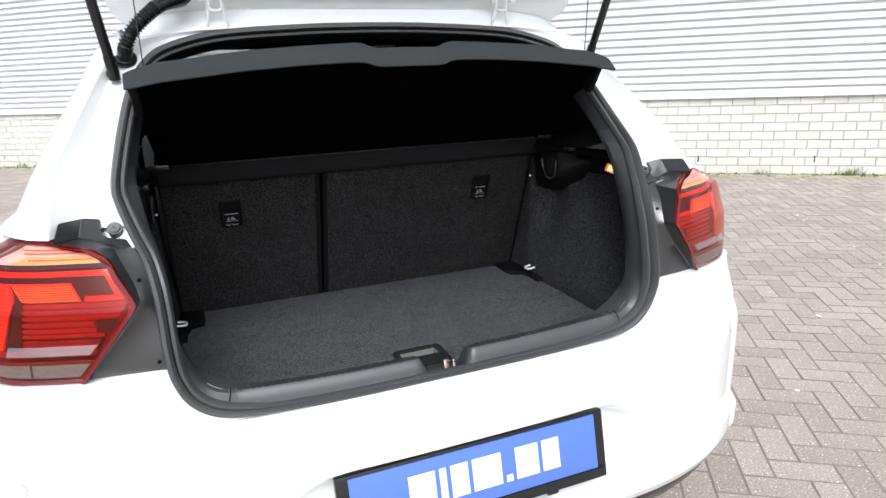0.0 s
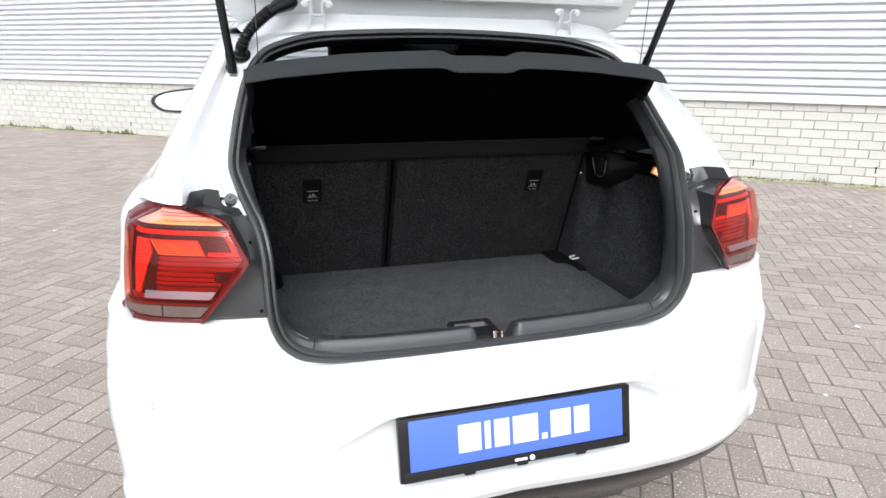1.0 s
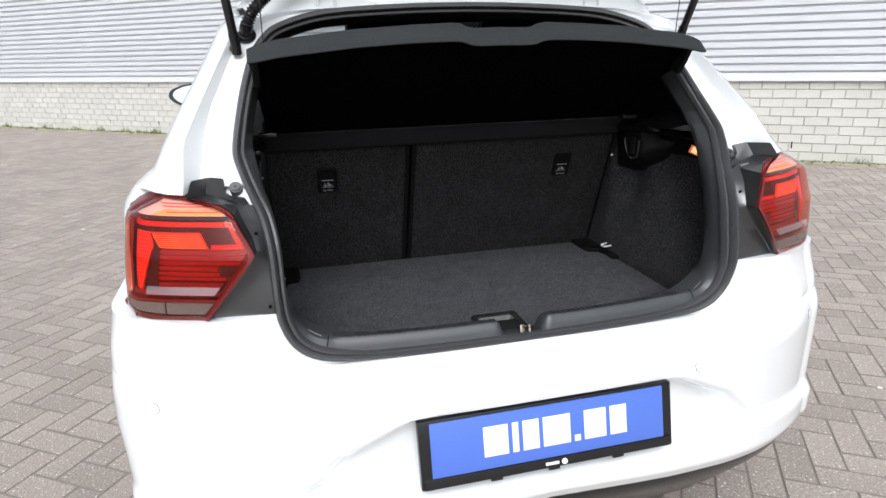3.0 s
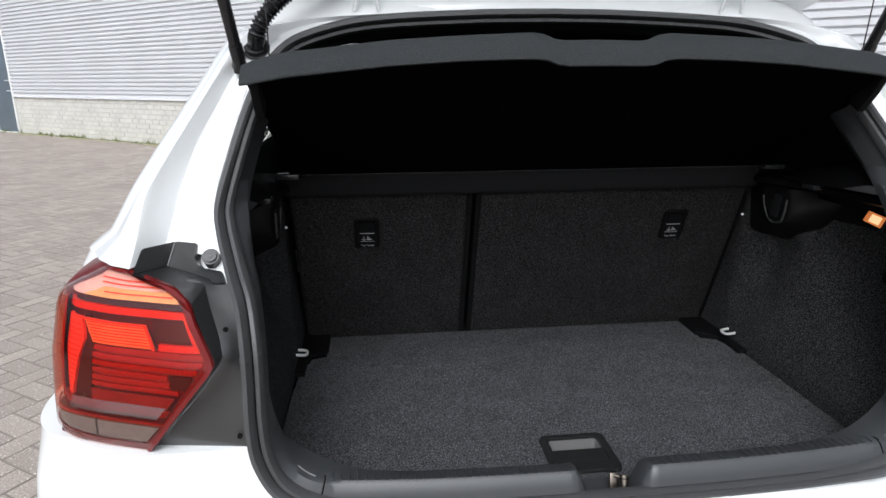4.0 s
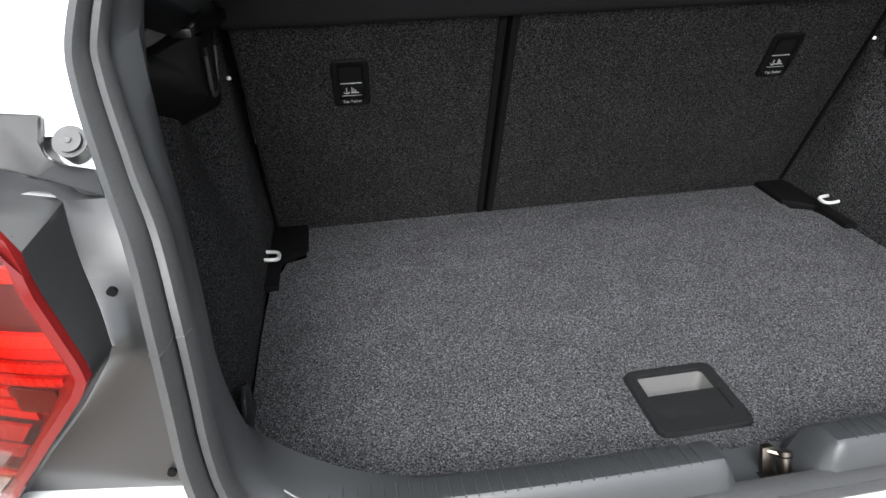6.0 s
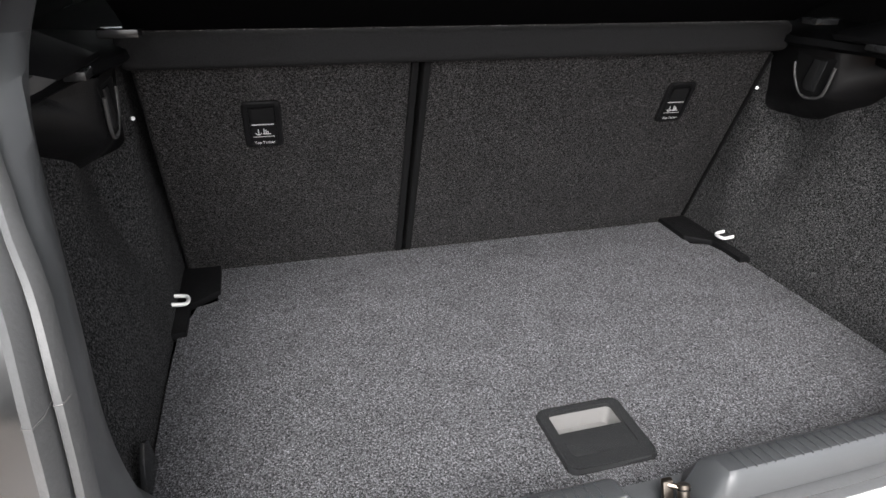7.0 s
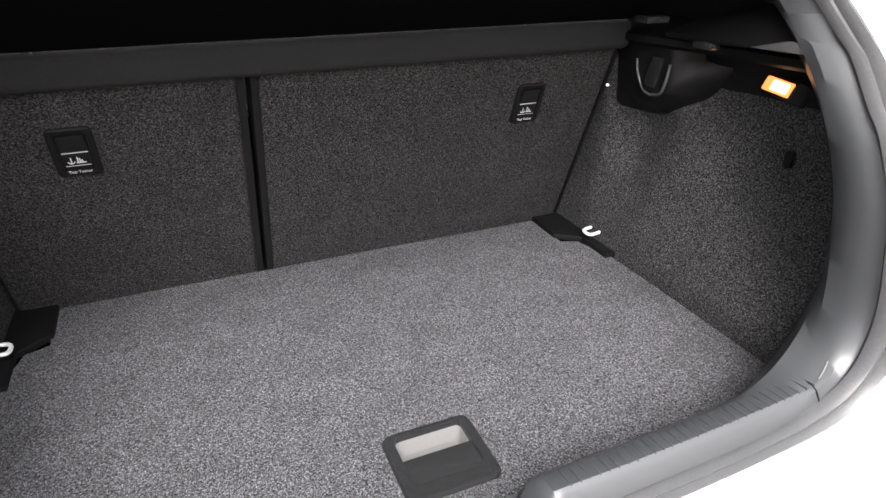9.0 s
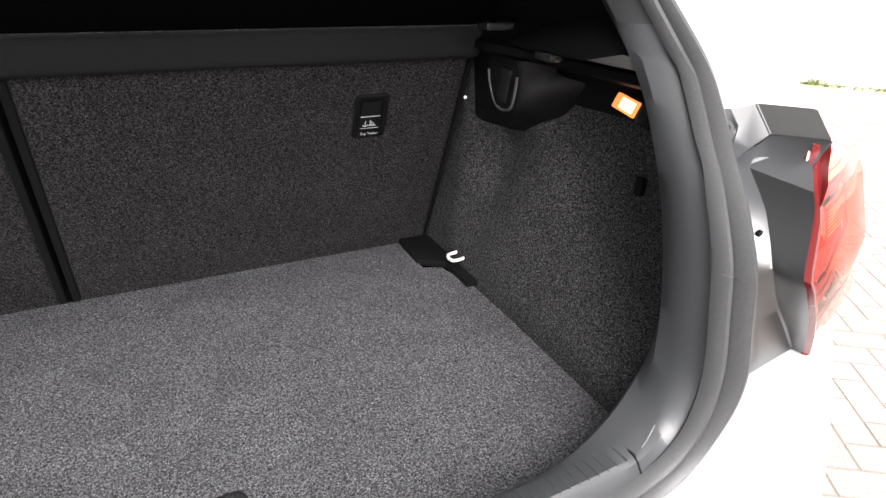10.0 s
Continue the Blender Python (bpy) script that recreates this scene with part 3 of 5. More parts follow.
def build_opening():
    seal = bmesh.new()
    for sx in (1, -1):
        rows = opening_rows(0, END, seal_profile, sx)
        grid(rows, seal)
    part("door_seal", fix(seal), RUBBER, car, "black double-lipped rubber seal round the boot opening")
    for sx in (1, -1):
        part("side_trim", fix(grid(opening_rows(JOINT, WAIST + 6, trim_profile, sx))), TRIM, car, "dark grey grained plastic side trim")
        # raised lines of the trim, their highlights put into a paler grey
        for k in (3, 4, 5):
            seg = []
            for i in range(JOINT + 2, JOINT + 7):
                ab = trim_profile(i)[k]
                p = EDGE[i] + inward(i) * (ab[0] + .0003) + Vector((0, ab[1] - .0005, 0))
                seg.append((p.x * sx, p.y, p.z))
            part("raised_line", tube(smooth_line(seg, 12), .0010, 6), PALELINE, car)
        seam = [EDGE[JOINT] + inward(JOINT) * a + Vector((0, b, 0)) for a, b in trim_profile(JOINT)[:-1]]
        part("trim_joint", tube([(p.x * sx, p.y, p.z) for p in seam], .0012, 6), DEEPBLACK, car)
        lap = int(np.argmax(EZ > .936))
        seam = [EDGE[lap] + inward(lap) * a + Vector((0, b - .0004, 0)) for a, b in seal_profile(lap)[1:-2]]
        part("seal_joint", tube([(p.x * sx, p.y, p.z) for p in seam], .0006, 6), EDGEGREY, car)
        part("pillar_trim", fix(grid(opening_rows(WAIST + 6, END, trim_profile, sx))), PILLAR, car, "dark plastic pillar and roof trim")
        # sill cover, with a notch for the latch in the middle
        notch = int(np.argmax(EX > .052))
        rows = opening_rows(notch, JOINT, trim_profile, sx)
        cap = [(p[0] - .006 * sx, p[1] + .002, p[2] - .006) for p in rows[0]]
        low = [(p[0] - .022 * sx, p[1], min(p[2], .690)) for p in rows[0]]
        sill = part("sill_trim", fix(grid([low, cap] + rows)), TRIM, car, "dark grey plastic sill cover with ribbed top")
        for k in range(30):
            x = .078 + .0115 * k
            i = int(np.argmax(EX > x))
            p = EDGE[i] + inward(i) * .0335 + Vector((0, .0355, 0))
            rib = box(-.0009, .0009, -.0130, .0130, -.003, .0008, .0003, seg=1)
            part("rib", rib, TRIM, sill, m=pose(x * sx, p.y, p.z + .0005, -9, 0, 0))
    mid = bmesh.new()
    rows = []
    for x in (-.075, -.06, -.03, 0, .03, .06, .075):
        rows.append([(x, y, z) for y, z in ((.158, .7060), (.162, .6975), (.167, .690), (.200, .688), (.225, .688), (.238, .655))])
    part("latch_recess", fix(grid(rows, mid)), TRIM, car, "black recess in the sill under the striker")
    strike = new("striker")
    strike.parent = car
    lean = Vector((.09, .47, .87)).normalized()
    a, b = Vector((.021, .179, .686)), Vector((.0085, .1885, .686))
    part("post", tube([a, a + lean * .0285], .0062, 16), STEEL, strike, "worn steel striker post")
    part("collar", disc(a + lean * .0255, lean, .0068, .0014), DEEPBLACK, strike)
    part("cap", disc(a + lean * .0290, lean, .0072, .0036, bevel=.0010), STEEL, strike, "bright post cap")
    bar = prism([b + Vector((dx, dy, 0)) for dx, dy in ((-.0062, -.003), (.0052, -.003), (.0062, 0), (.0052, .003), (-.0062, .003))], (0, 0, 0), lean * .0305, .0012)
    part("bracket", bar, STEEL, strike, "bronze-tinted striker bar")
    part("bridge", tube([b + lean * .0255, a + lean * .0265], .0032, 8), STEEL, strike)
    part("base", disc((.021, .179, .6895), (0, 0, 1), .0090, .0012), DEEPBLACK, strike)
    part("base", box(-.001, .017, .1835, .1925, .6885, .6898, .0005), DEEPBLACK, strike)


build_opening()


def build_roof_channel():
    """White painted water channel round the top of the opening, under the tailgate's hinges."""
    bm = bmesh.new()
    first = int(np.argmax(EZ > 1.335))
    for sx in (1, -1):
        rows = []
        for i in range(first, END + 1):
            n = inward(i) if i < END else Vector((0, 0, -1))
            rows.append([(p.x * sx, p.y, p.z) for p in (EDGE[i] - n * a + Vector((0, b, 0)) for a, b in ((-.004, .006), (.012, .010), (.028, .022), (.050, .046), (.075, .090), (.085, .14)))])
        grid(rows, bm)
    part("roof_channel", fix(bm), PAINT, car, "white painted channel under the tailgate")


build_roof_channel()


# ---------------------------------------------------------------- boot: floor, seat backs, sides
FLOOR = .660


def build_floor():
    bm = bmesh.new()
    right = [(0, .222), (.30, .228), (.44, .235), (.53, .25), (.535, .29), (.513, .31), (.513, .40), (.513, .55), (.510, .672), (.488, .752), (.456, .765), (.456, .876), (0, .876)]
    ring_ = right + [(-x, y) for x, y in right[-2:0:-1]]
    top = prism([(x, y, FLOOR) for x, y in ring_], (0, 0, -.022), (0, 0, 0))
    # square hole for the pull handle
    bmesh.ops.delete(top, geom=[f for f in top.faces if f.normal.z > .9], context="FACES_ONLY")
    hole = [(x, y) for x, y in rounded(0.003, .3275, .104, .094, .012)]
    hv = [top.verts.new((x, y, FLOOR)) for x, y in hole]
    he = [top.edges.new((hv[i], hv[(i + 1) % len(hv)])) for i in range(len(hv))]
    rim = [e for e in top.edges if all(abs(v.co.z - FLOOR) < 1e-5 for v in e.verts)]
    bmesh.ops.triangle_fill(top, edges=rim, use_beauty=True)
    drop = [f for f in top.faces if abs(f.calc_center_median().z - FLOOR) < 1e-5 and all(v in hv for v in f.verts)]
    bmesh.ops.delete(top, geom=drop, context="FACES_ONLY")
    bmesh.ops.recalc_face_normals(top, faces=top.faces)
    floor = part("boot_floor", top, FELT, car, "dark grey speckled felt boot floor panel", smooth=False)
    # pull handle: frame, cup and flap
    frame_ = bmesh.new()
    rows = []
    for (w, h, r, z) in ((.119, .109, .013, .0), (.1185, .1085, .013, .0022), (.1145, .1045, .012, .0058), (.109, .099, .011, .0062), (.090, .076, .008, .0052), (.088, .074, .007, .0)):
        rows.append([(x, y + (.006 if w < .1 else 0), FLOOR + z) for x, y in rounded(0.003, .3275, w, h, r)])
    part("handle_frame", grid(rows, frame_, close=True), PLASTIC, floor, "black rounded handle frame")
    cup = bmesh.new()
    rows = []
    for (w, h, r, z) in ((.089, .075, .007, .001), (.086, .072, .008, -.008), (.080, .064, .010, -.020), (.060, .04, .012, -.022)):
        rows.append([(x, y + .006, FLOOR + z) for x, y in rounded(0.003, .3275, w, h, r)])
    grid(rows, cup, close=True)
    box(-.04, .046, .30, .36, FLOOR - .024, FLOOR - .0215, bm=cup)
    part("handle_cup", cup, GREYPANEL, floor, "grey moulded handle cup")
    flap = box(-.042, .048, .294, .336, FLOOR - .003, FLOOR + .0046, .0030)
    part("handle_flap", flap, PLASTIC, floor, "black pull flap")
    part("sub_floor", box(-.62, .62, .20, .92, FLOOR - .05, FLOOR - .03), DEEPBLACK, car)


build_floor()


def seat_y(z):
    return .878 - .38 * (z - .66)


LEAN_Q = math.atan(.38)


def seat_frame(x, z):
    """A pose on the seat backs' rear face: x across, y up along the face, z out of it to the rear."""
    up = Vector((0, -math.sin(LEAN_Q), math.cos(LEAN_Q)))
    out = Vector((0, -math.cos(LEAN_Q), -math.sin(LEAN_Q)))
    m = Matrix((Vector((1, 0, 0)), up, out)).transposed().to_4x4()
    return Matrix.Translation((x, seat_y(z), z)) @ m


def build_seat(x0, x1, tether_x, trim_side):
    """A folding seat back: felt rear face, black edge strip at the split, top tether pocket, headrests."""
    m = seat_frame(0, .66)
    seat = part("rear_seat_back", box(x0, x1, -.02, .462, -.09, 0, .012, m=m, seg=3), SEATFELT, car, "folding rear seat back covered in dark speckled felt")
    e = x1 if trim_side > 0 else x0
    part("edge_strip", box(e - .004 if trim_side > 0 else e - .007, e + .007 if trim_side > 0 else e + .004, .0, .445, -.06, .0030, .002, m=m), DEEPBLACK, seat, "black plastic edge strip")
    if trim_side < 0:
        # thin near-black strip stands for the shade between seat back and side wall
        part("side_seam", box(x1, x1 + .0035, .0, .40, -.05, .0008, .0008, m=m), DEEPBLACK, seat, "dark strip for the shade in the gap beside the seat back")
    # pocket of the tether
    pm = seat_frame(tether_x, .953) @ Matrix.Diagonal((.90, .95, 1, 1))
    rows = [[(x, y, z) for x, y in rounded(0, 0, w, h, r)] for (w, h, r, z) in ((.062, .084, .008, -.002), (.062, .084, .008, .003), (.057, .079, .007, .0045), (.044, .066, .004, .0035), (.042, .064, .004, .0008))]
    fr = grid(rows, close=True)
    fr.transform(pm)
    pocket = part("tether_cover", fr, DARKPLASTIC, seat, "black top tether cover with white print")
    pan = box(-.022, .022, -.033, .033, -.004, .0012)
    pan.transform(pm)
    part("panel", pan, LEDGE, pocket)
    flap = box(-.021, .021, -.031, .004, .0012, .003, .0008)
    flap.transform(pm)
    part("flap", flap, DARKPLASTIC, pocket)
    pr = bmesh.new()
    box(-.023, .023, .0052, .0072, .003, .0036, bm=pr)
    box(-.022, .022, -.0262, -.0252, .003, .0036, bm=pr)
    # anchor
    tube([(-.0105, -.019, .0034), (-.0105, -.006, .0034)], .0010, 6, pr)
    tube([(-.0105 + .0058 * math.cos(a), -.0145 + .0058 * math.sin(a), .0034) for a in (radians(190 + 16 * k) for k in range(11))], .0010, 6, pr)
    # child seat
    for k in range(3):
        tube([(.001 + .0042 * k, -.017, .0034), (.001 + .0036 * k, -.0045 - .0035 * k, .0034)], .0011, 6, pr)
    tube([(-.002, -.0185, .0034), (.015, -.0185, .0034)], .0010, 6, pr)
    pr.transform(Matrix.Translation((0, -.004, 0)) @ Matrix.Diagonal((.78, .72, 1, 1)))
    pr.transform(pm)
    # flat dark plate puts the slot's inner shade into the colour
    part("recess", box(-.0175, .0175, .0035, .030, .0030, .0037, m=pm), DEEPBLACK, pocket, "black plate for the shade in the open slot")
    part("pictogram", pr, GREYINK, pocket)
    fc = bpy.data.curves.new("lettering", "FONT")
    fc.body, fc.size, fc.align_x, fc.extrude = "Top Tether", .0070, "CENTER", .0002
    tmp = bpy.data.objects.new("lettering", fc)
    scene.collection.objects.link(tmp)
    me = bpy.data.meshes.new_from_object(tmp)
    bpy.data.objects.remove(tmp)
    me.materials.append(GREYINK)
    txt = new("lettering", me)
    txt.parent = pocket
    txt.matrix_basis = pm @ pose(0, -.0350, .0047)
    return seat


build_seat(-.512, -.128, -.352, 1)
build_seat(-.106, .512, .356, -1)


def build_cabin():
    """Front seats seen through the gap over the parcel shelf."""
    for x in (-.36, .36):
        s = new("front_seat")
        s.parent = car
        part("backrest", box(x - .24, x + .24, 1.55, 1.72, .5, 1.12, .06, seg=3), SEATCLOTH, s)
        part("cushion", box(x - .24, x + .24, 1.7, 2.2, .42, .56, .05, seg=3), SEATCLOTH, s)
        part("headrest", box(x - .13, x + .13, 1.50, 1.60, 1.14, 1.315, .045, seg=3), SEATCLOTH, s)
    part("rear_bench", box(-.60, .60, .95, 1.35, .40, .60, .05, seg=3), SEATCLOTH, car)
    part("sun_visor", box(-.14, .60, 1.98, 2.10, 1.32, 1.425, .015), DEEPBLACK, car, "dark folded sun visor")
    mir = new("rear_view_mirror")
    mir.parent = car
    part("housing", box(-.11, .11, 2.30, 2.34, 1.25, 1.315, .02, seg=3), PLASTIC, mir)
    part("stalk", tube([(0, 2.32, 1.31), (0, 2.36, 1.37)], .012, 8), PLASTIC, mir)


build_cabin()


def build_side(sx):
    ys = [.28 + .0125 * i for i in range(50)]
    zs = [.650 + .0134 * i for i in range(31)]
    bm = grid([[(sx * wall_x(y, z), y, z) for y in ys] for z in zs])
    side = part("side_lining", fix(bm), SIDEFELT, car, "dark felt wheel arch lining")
    # ledge that carries the parcel shelf
    led = bmesh.new()
    rows = []
    for y in [.34 + .02 * i for i in range(24)]:
        w = lerp(y, [.34, .40, .58, .68, .9], [.578, .558, .532, .503, .503])
        rows.append([(sx * x, y, z) for x, z in ((.665, 1.048), (w + .05, 1.052), (w + .010, 1.056), (w, 1.062), (w + .002, 1.072), (w + .03, 1.083), (.655, 1.088))])
    ledge = part("shelf_ledge", fix(grid(rows, led)), LEDGE, car, "black plastic shelf support ledge")
    apron = grid([[(sx * (wall_x(y, z) - .006), y, z) for y in [.33 + .02 * k for k in range(16)]] for z in (.999, 1.004, 1.02, 1.04, 1.056)])
    part("lamp_apron", fix(apron), LEDGE, ledge, "black panel under the ledge")
    # rounded shoulder of the pillar trim with a grip lip under it
    rows = []
    for k in range(25):
        y = .352 + .0115 * k
        f = k / 24
        x = lerp(y, [.352, .374, .46, .545, .63], [.536, .527, .523, .522, .520])
        z = lerp(y, [.352, .374, .545, .63], [1.091, 1.087, 1.076, 1.074])
        h = lerp(f, [0, .3, .7, 1], [.056, .052, .034, .014])
        rows.append([(sx * (x + px), y + .95 * max(pz, 0), z + pz) for px, pz in ((.075, -.004), (.012, -.001), (.002, 0), (0, .003), (.001, .008), (.006, h * .45), (.018, h * .8), (.036, h), (.055, h * 1.05))])
    part("grip_shoulder", fix(grid(rows)), LEDGE, ledge, "rounded dark shoulder of the pillar trim")
    lip = prism([(sx * .528, y, z) for y, z in ((.370, 1.0865), (.382, 1.0985), (.412, 1.0980), (.470, 1.0825), (.420, 1.0835))], (0, 0, 0), (-sx * .006, 0, 0), .0022)
    part("grip_lip", lip, EDGEGREY, ledge, "grey moulded lip")
    part("shelf_pivot", box(.474, .518, .625, .655, 1.096, 1.106, .003, m=Matrix.Diagonal((sx, 1, 1, 1))), PLASTIC, ledge, "grey shelf pivot clip")
    part("shelf_stop", box(.514, .536, .530, .566, 1.068, 1.078, .003, m=Matrix.Diagonal((sx, 1, 1, 1))), PLASTIC, ledge)
    # bag holder: a faceted bowl with a hook-shaped mouth
    rows = []
    for k in range(29):
        f = k / 28
        y = .771 - .181 * f
        x = lerp(y, [.588, .598, .612, .692, .715, .771], [.575, .546, .524, .524, .527, .534])
        yf = .802 - .257 * f
        zf = lerp(yf, [.545, .59, .655, .70, .75, .802], [1.030, .976, .936, .926, .931, .962])
        low = max(.985, zf + .012)
        foot = Vector((wall_x(yf, zf) + .004, yf, zf))
        bend = Vector((x + .010, y + (yf - y) * .25, zf + .42 * (low - zf)))
        rows.append([(sx * x, y, 1.056), (sx * (x + .003), y, (1.056 + low) / 2), (sx * (x + .005), y, low)] + [(sx * p[0], p[1], p[2]) for p in
                    ((Vector((x + .005, y, low)) * (1 - q) ** 2 + bend * 2 * q * (1 - q) + foot * q * q) for q in (.15, .3, .45, .6, .75, .9, 1.0))])
    bowl = part("bag_holder", fix(grid(rows)), BOWL, car, "black plastic bag hook bowl")
    hook = smooth_line([(.529, .694, 1.030), (.530, .690, 1.012), (.531, .676, .988), (.531, .660, .978), (.530, .639, .980), (.5285, .624, .987), (.5275, .616, 1.006), (.5255, .610, 1.034)], 40)
    # paler grey than the bowl: the lit edge of the mouth as colour
    part("hook_rim", tube([(sx * (p.x - .005), p.y, p.z) for p in hook], .0024, 8), EDGEGREY, bowl, "hook edge, its lit rim put into the grey")
    # flat near-black plate stands for the shade inside the hook's mouth
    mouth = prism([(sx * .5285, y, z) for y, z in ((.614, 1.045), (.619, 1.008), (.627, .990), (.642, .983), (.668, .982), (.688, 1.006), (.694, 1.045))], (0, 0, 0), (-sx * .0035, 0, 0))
    part("hook_mouth", mouth, DEEPBLACK, bowl)
    part("hook_tongue", prism([(sx * .5255, y, z) for y, z in ((.630, 1.04), (.656, 1.04), (.668, .999), (.662, .990), (.640, .990))], (0, 0, 0), (-sx * .003, 0, 0), .0012), PLASTIC, bowl)
    part("screw_cap", disc((sx * .527, .768, .970), (-sx * .6, -1, .2), .0028, .006), SILVER, bowl, "bright clip")
    # corner bracket and lashing eye
    br = prism([(sx * a, b, FLOOR - .004) for a, b in ((.454, .880), (.515, .886), (.532, .77), (.534, .70), (.519, .668), (.496, .670), (.497, .750), (.452, .785))], (0, 0, 0), (0, 0, .013), .002)
    corner = part("floor_bracket", br, DARKPLASTIC, car, "black plastic corner bracket")
    c = Vector((sx * .510, .738, .684))
    eye = smooth_line([c + Vector((sx * .020, .013, .004)), c + Vector((-sx * .006, .013, .001)), c + Vector((-sx * .013, .007, .0)), c + Vector((-sx * .013, -.007, .0)), c + Vector((-sx * .006, -.013, .001)), c + Vector((sx * .020, -.013, .004))], 30)
    part("lashing_eye", tube(eye, .0032, 10), SILVER, corner, "bright metal lashing eye")
    # small black tab by the sill
    if sx > 0:
        return side, ledge
    tab = prism([(sx * .507, y, z) for y, z in ((.335, .652), (.372, .708), (.388, .717), (.402, .708), (.420, .652))], (0, 0, 0), (sx * .006, 0, 0), .0015)
    part("trim_tab", tab, PLASTIC, side)
    return side, ledge


right_side, right_ledge = build_side(1)
build_side(-1)


def build_boot_lamp():
    lamp = new("boot_lamp")
    lamp.parent = car
    m = pose(.606, .474, 1.0205, 0, 22, -17)
    part("bezel", box(.000, .030, -.037, .037, -.0145, .0155, .003, m=m), PLASTIC, lamp)
    part("diffuser", box(-.004, .004, -.031, .031, -.0105, .0105, .002, m=m), AMBER, lamp, "lit warm amber diffuser")
    part("bulb", box(-.0052, .002, -.028, .012, -.0080, .0080, .003, m=m), BULB, lamp, "bright core of the lit lamp")
    part("strap", box(.608, .618, .424, .438, .908, .934, .004, m=None), DARKPLASTIC, right_side, "black strap button")


build_boot_lamp()


# ---------------------------------------------------------------- parcel shelf, raised by its cords
def build_shelf():
    front = Vector((0, .690, 1.100))
    xs = [-.512 + .016 * i for i in range(65)]
    nose = []
    for x in xs:
        f = abs(x) / .512
        back = .322 + .022 * f ** 2
        zt = lerp(abs(x), [0, .1, .2, .3, .4, .45, .49, .512], [1.346, 1.344, 1.340, 1.334, 1.323, 1.318, 1.309, 1.300])
        low = lerp(abs(x), [0, .13, .2, .3, .39, .45, .50, .512], [1.306, 1.305, 1.303, 1.297, 1.288, 1.282, 1.273, 1.272])
        dip = step(abs(x - .008), .098, .062)
        zt -= .012 * dip
        low -= .010 * dip
        back -= .004 * dip
        nose.append((x, back, zt, zt - low, dip))
    top, under, edge = bmesh.new(), bmesh.new(), bmesh.new()
    rt, ru, re = [], [], []
    for x, back, zt, th, dip in nose:
        fx = x * .97
        line = [(fx + (x - fx) * f, front.y + (back + .045 - front.y) * f, front.z + .012 + (zt - front.z - .012) * f ** .95) for f in (0, .2, .4, .6, .8, 1)]
        rt.append(line)
        ru.append([(fx + (x - fx) * f, front.y + (back + .045 - front.y) * f, front.z - .004 + (zt - th * .55 - front.z) * f) for f in (0, .2, .4, .6, .8, 1)])
        re.append([(x, back + .045, zt - .001), (x, back + .030, zt), (x, back + .025, zt - .003), (x, back + .012, zt - th * .5), (x, back + .001, zt - th + .004), (x, back + .001, zt - th + .0015), (x, back + .006, zt - th), (x, back + .020, zt - th + .004), (x, back + .045, zt - th * .55)])
    grid(rt, top)
    grid(ru, under)
    grid(re, edge)
    edge.verts.ensure_lookup_table()
    edge.faces.new([edge.verts[k] for k in range(9)])
    n = len(edge.verts)
    edge.faces.new([edge.verts[k] for k in range(n - 1, n - 10, -1)])
    shelf = new("parcel_shelf")
    shelf.parent = car
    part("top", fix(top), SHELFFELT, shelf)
    part("underside", fix(under), SHELFFELT, shelf, "black felt underside, its deep shade put into the colour")
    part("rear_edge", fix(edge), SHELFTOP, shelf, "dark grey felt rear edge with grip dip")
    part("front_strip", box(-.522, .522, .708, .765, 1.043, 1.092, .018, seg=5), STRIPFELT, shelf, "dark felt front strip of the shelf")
    for sx in (1, -1):
        part("peg", prism([(sx * .508, y, z) for y, z in ((.385, 1.285), (.44, 1.272), (.452, 1.235), (.43, 1.222), (.405, 1.252))], (0, 0, 0), (-sx * .014, 0, 0), .003), DEEPBLACK, shelf)
        part("cord", tube([(sx * .480, .425, 1.310), (sx * .476, .405, 1.50), (sx * .470, .375, 1.78)], .0011, 6), PLASTIC, shelf, "thin black lifting cord")


build_shelf()


# ---------------------------------------------------------------- tail lamps and their black mounts
LAMP_PLAN = smooth_line([(.527, .131, 0), (.575, .140, 0), (.62, .155, 0), (.690, .1825, 0), (.7450, .2200, 0), (.7670, .2785, 0), (.775, .37, 0)], 60)


def lamp_point(a, z, proud=0.0):
    """A point of the lamp's face: a runs 0 (inner tip) to 1 (far round the corner)."""
    f = min(max(a, 0), 1) * 59
    i = min(int(f), 58)
    p = LAMP_PLAN[i].lerp(LAMP_PLAN[i + 1], f - i)
    d = (LAMP_PLAN[i + 1] - LAMP_PLAN[i]).normalized()
    n = Vector((d.y, -d.x, 0))
    lean = lerp(z, [.80, .83, .93, 1.0, 1.012, 1.022, 1.034, 1.045], [.010, .0, .0, .002, .006, .018, .042, .064])
    back = lerp(z, [.80, .83, .94, 1.0, 1.012, 1.022, 1.034, 1.045], [.004, .004, .0, .020, .022, .018, .010, .005]) * (1 - .6 * step(a, .45, .75))
    drop = .26 * back * step(z, .92, .95)
    z += .013 * step(a, .44, .70) * step(z, .862, .818)
    q = p + n * (proud - lean) + Vector((0, back, 0))
    q.x += step(a, .3, .62) * (lerp(z, [.82, .90, 1.0], [.018, .010, -.003]) * (1 - step(a, .70, .92)) - .014 * step(z, 1.005, 1.05))
    return Vector((q.x, q.y, z - drop))


def lamp_inner(z):
    """Start of the lamp (a) at height z along its inner edge."""
    return lerp(z, [.815, .825, .946, .954, 1.016, 1.026, 1.034, 1.042, 1.046], [.268, .252, .002, .002, .077, .112, .185, .33, .40])


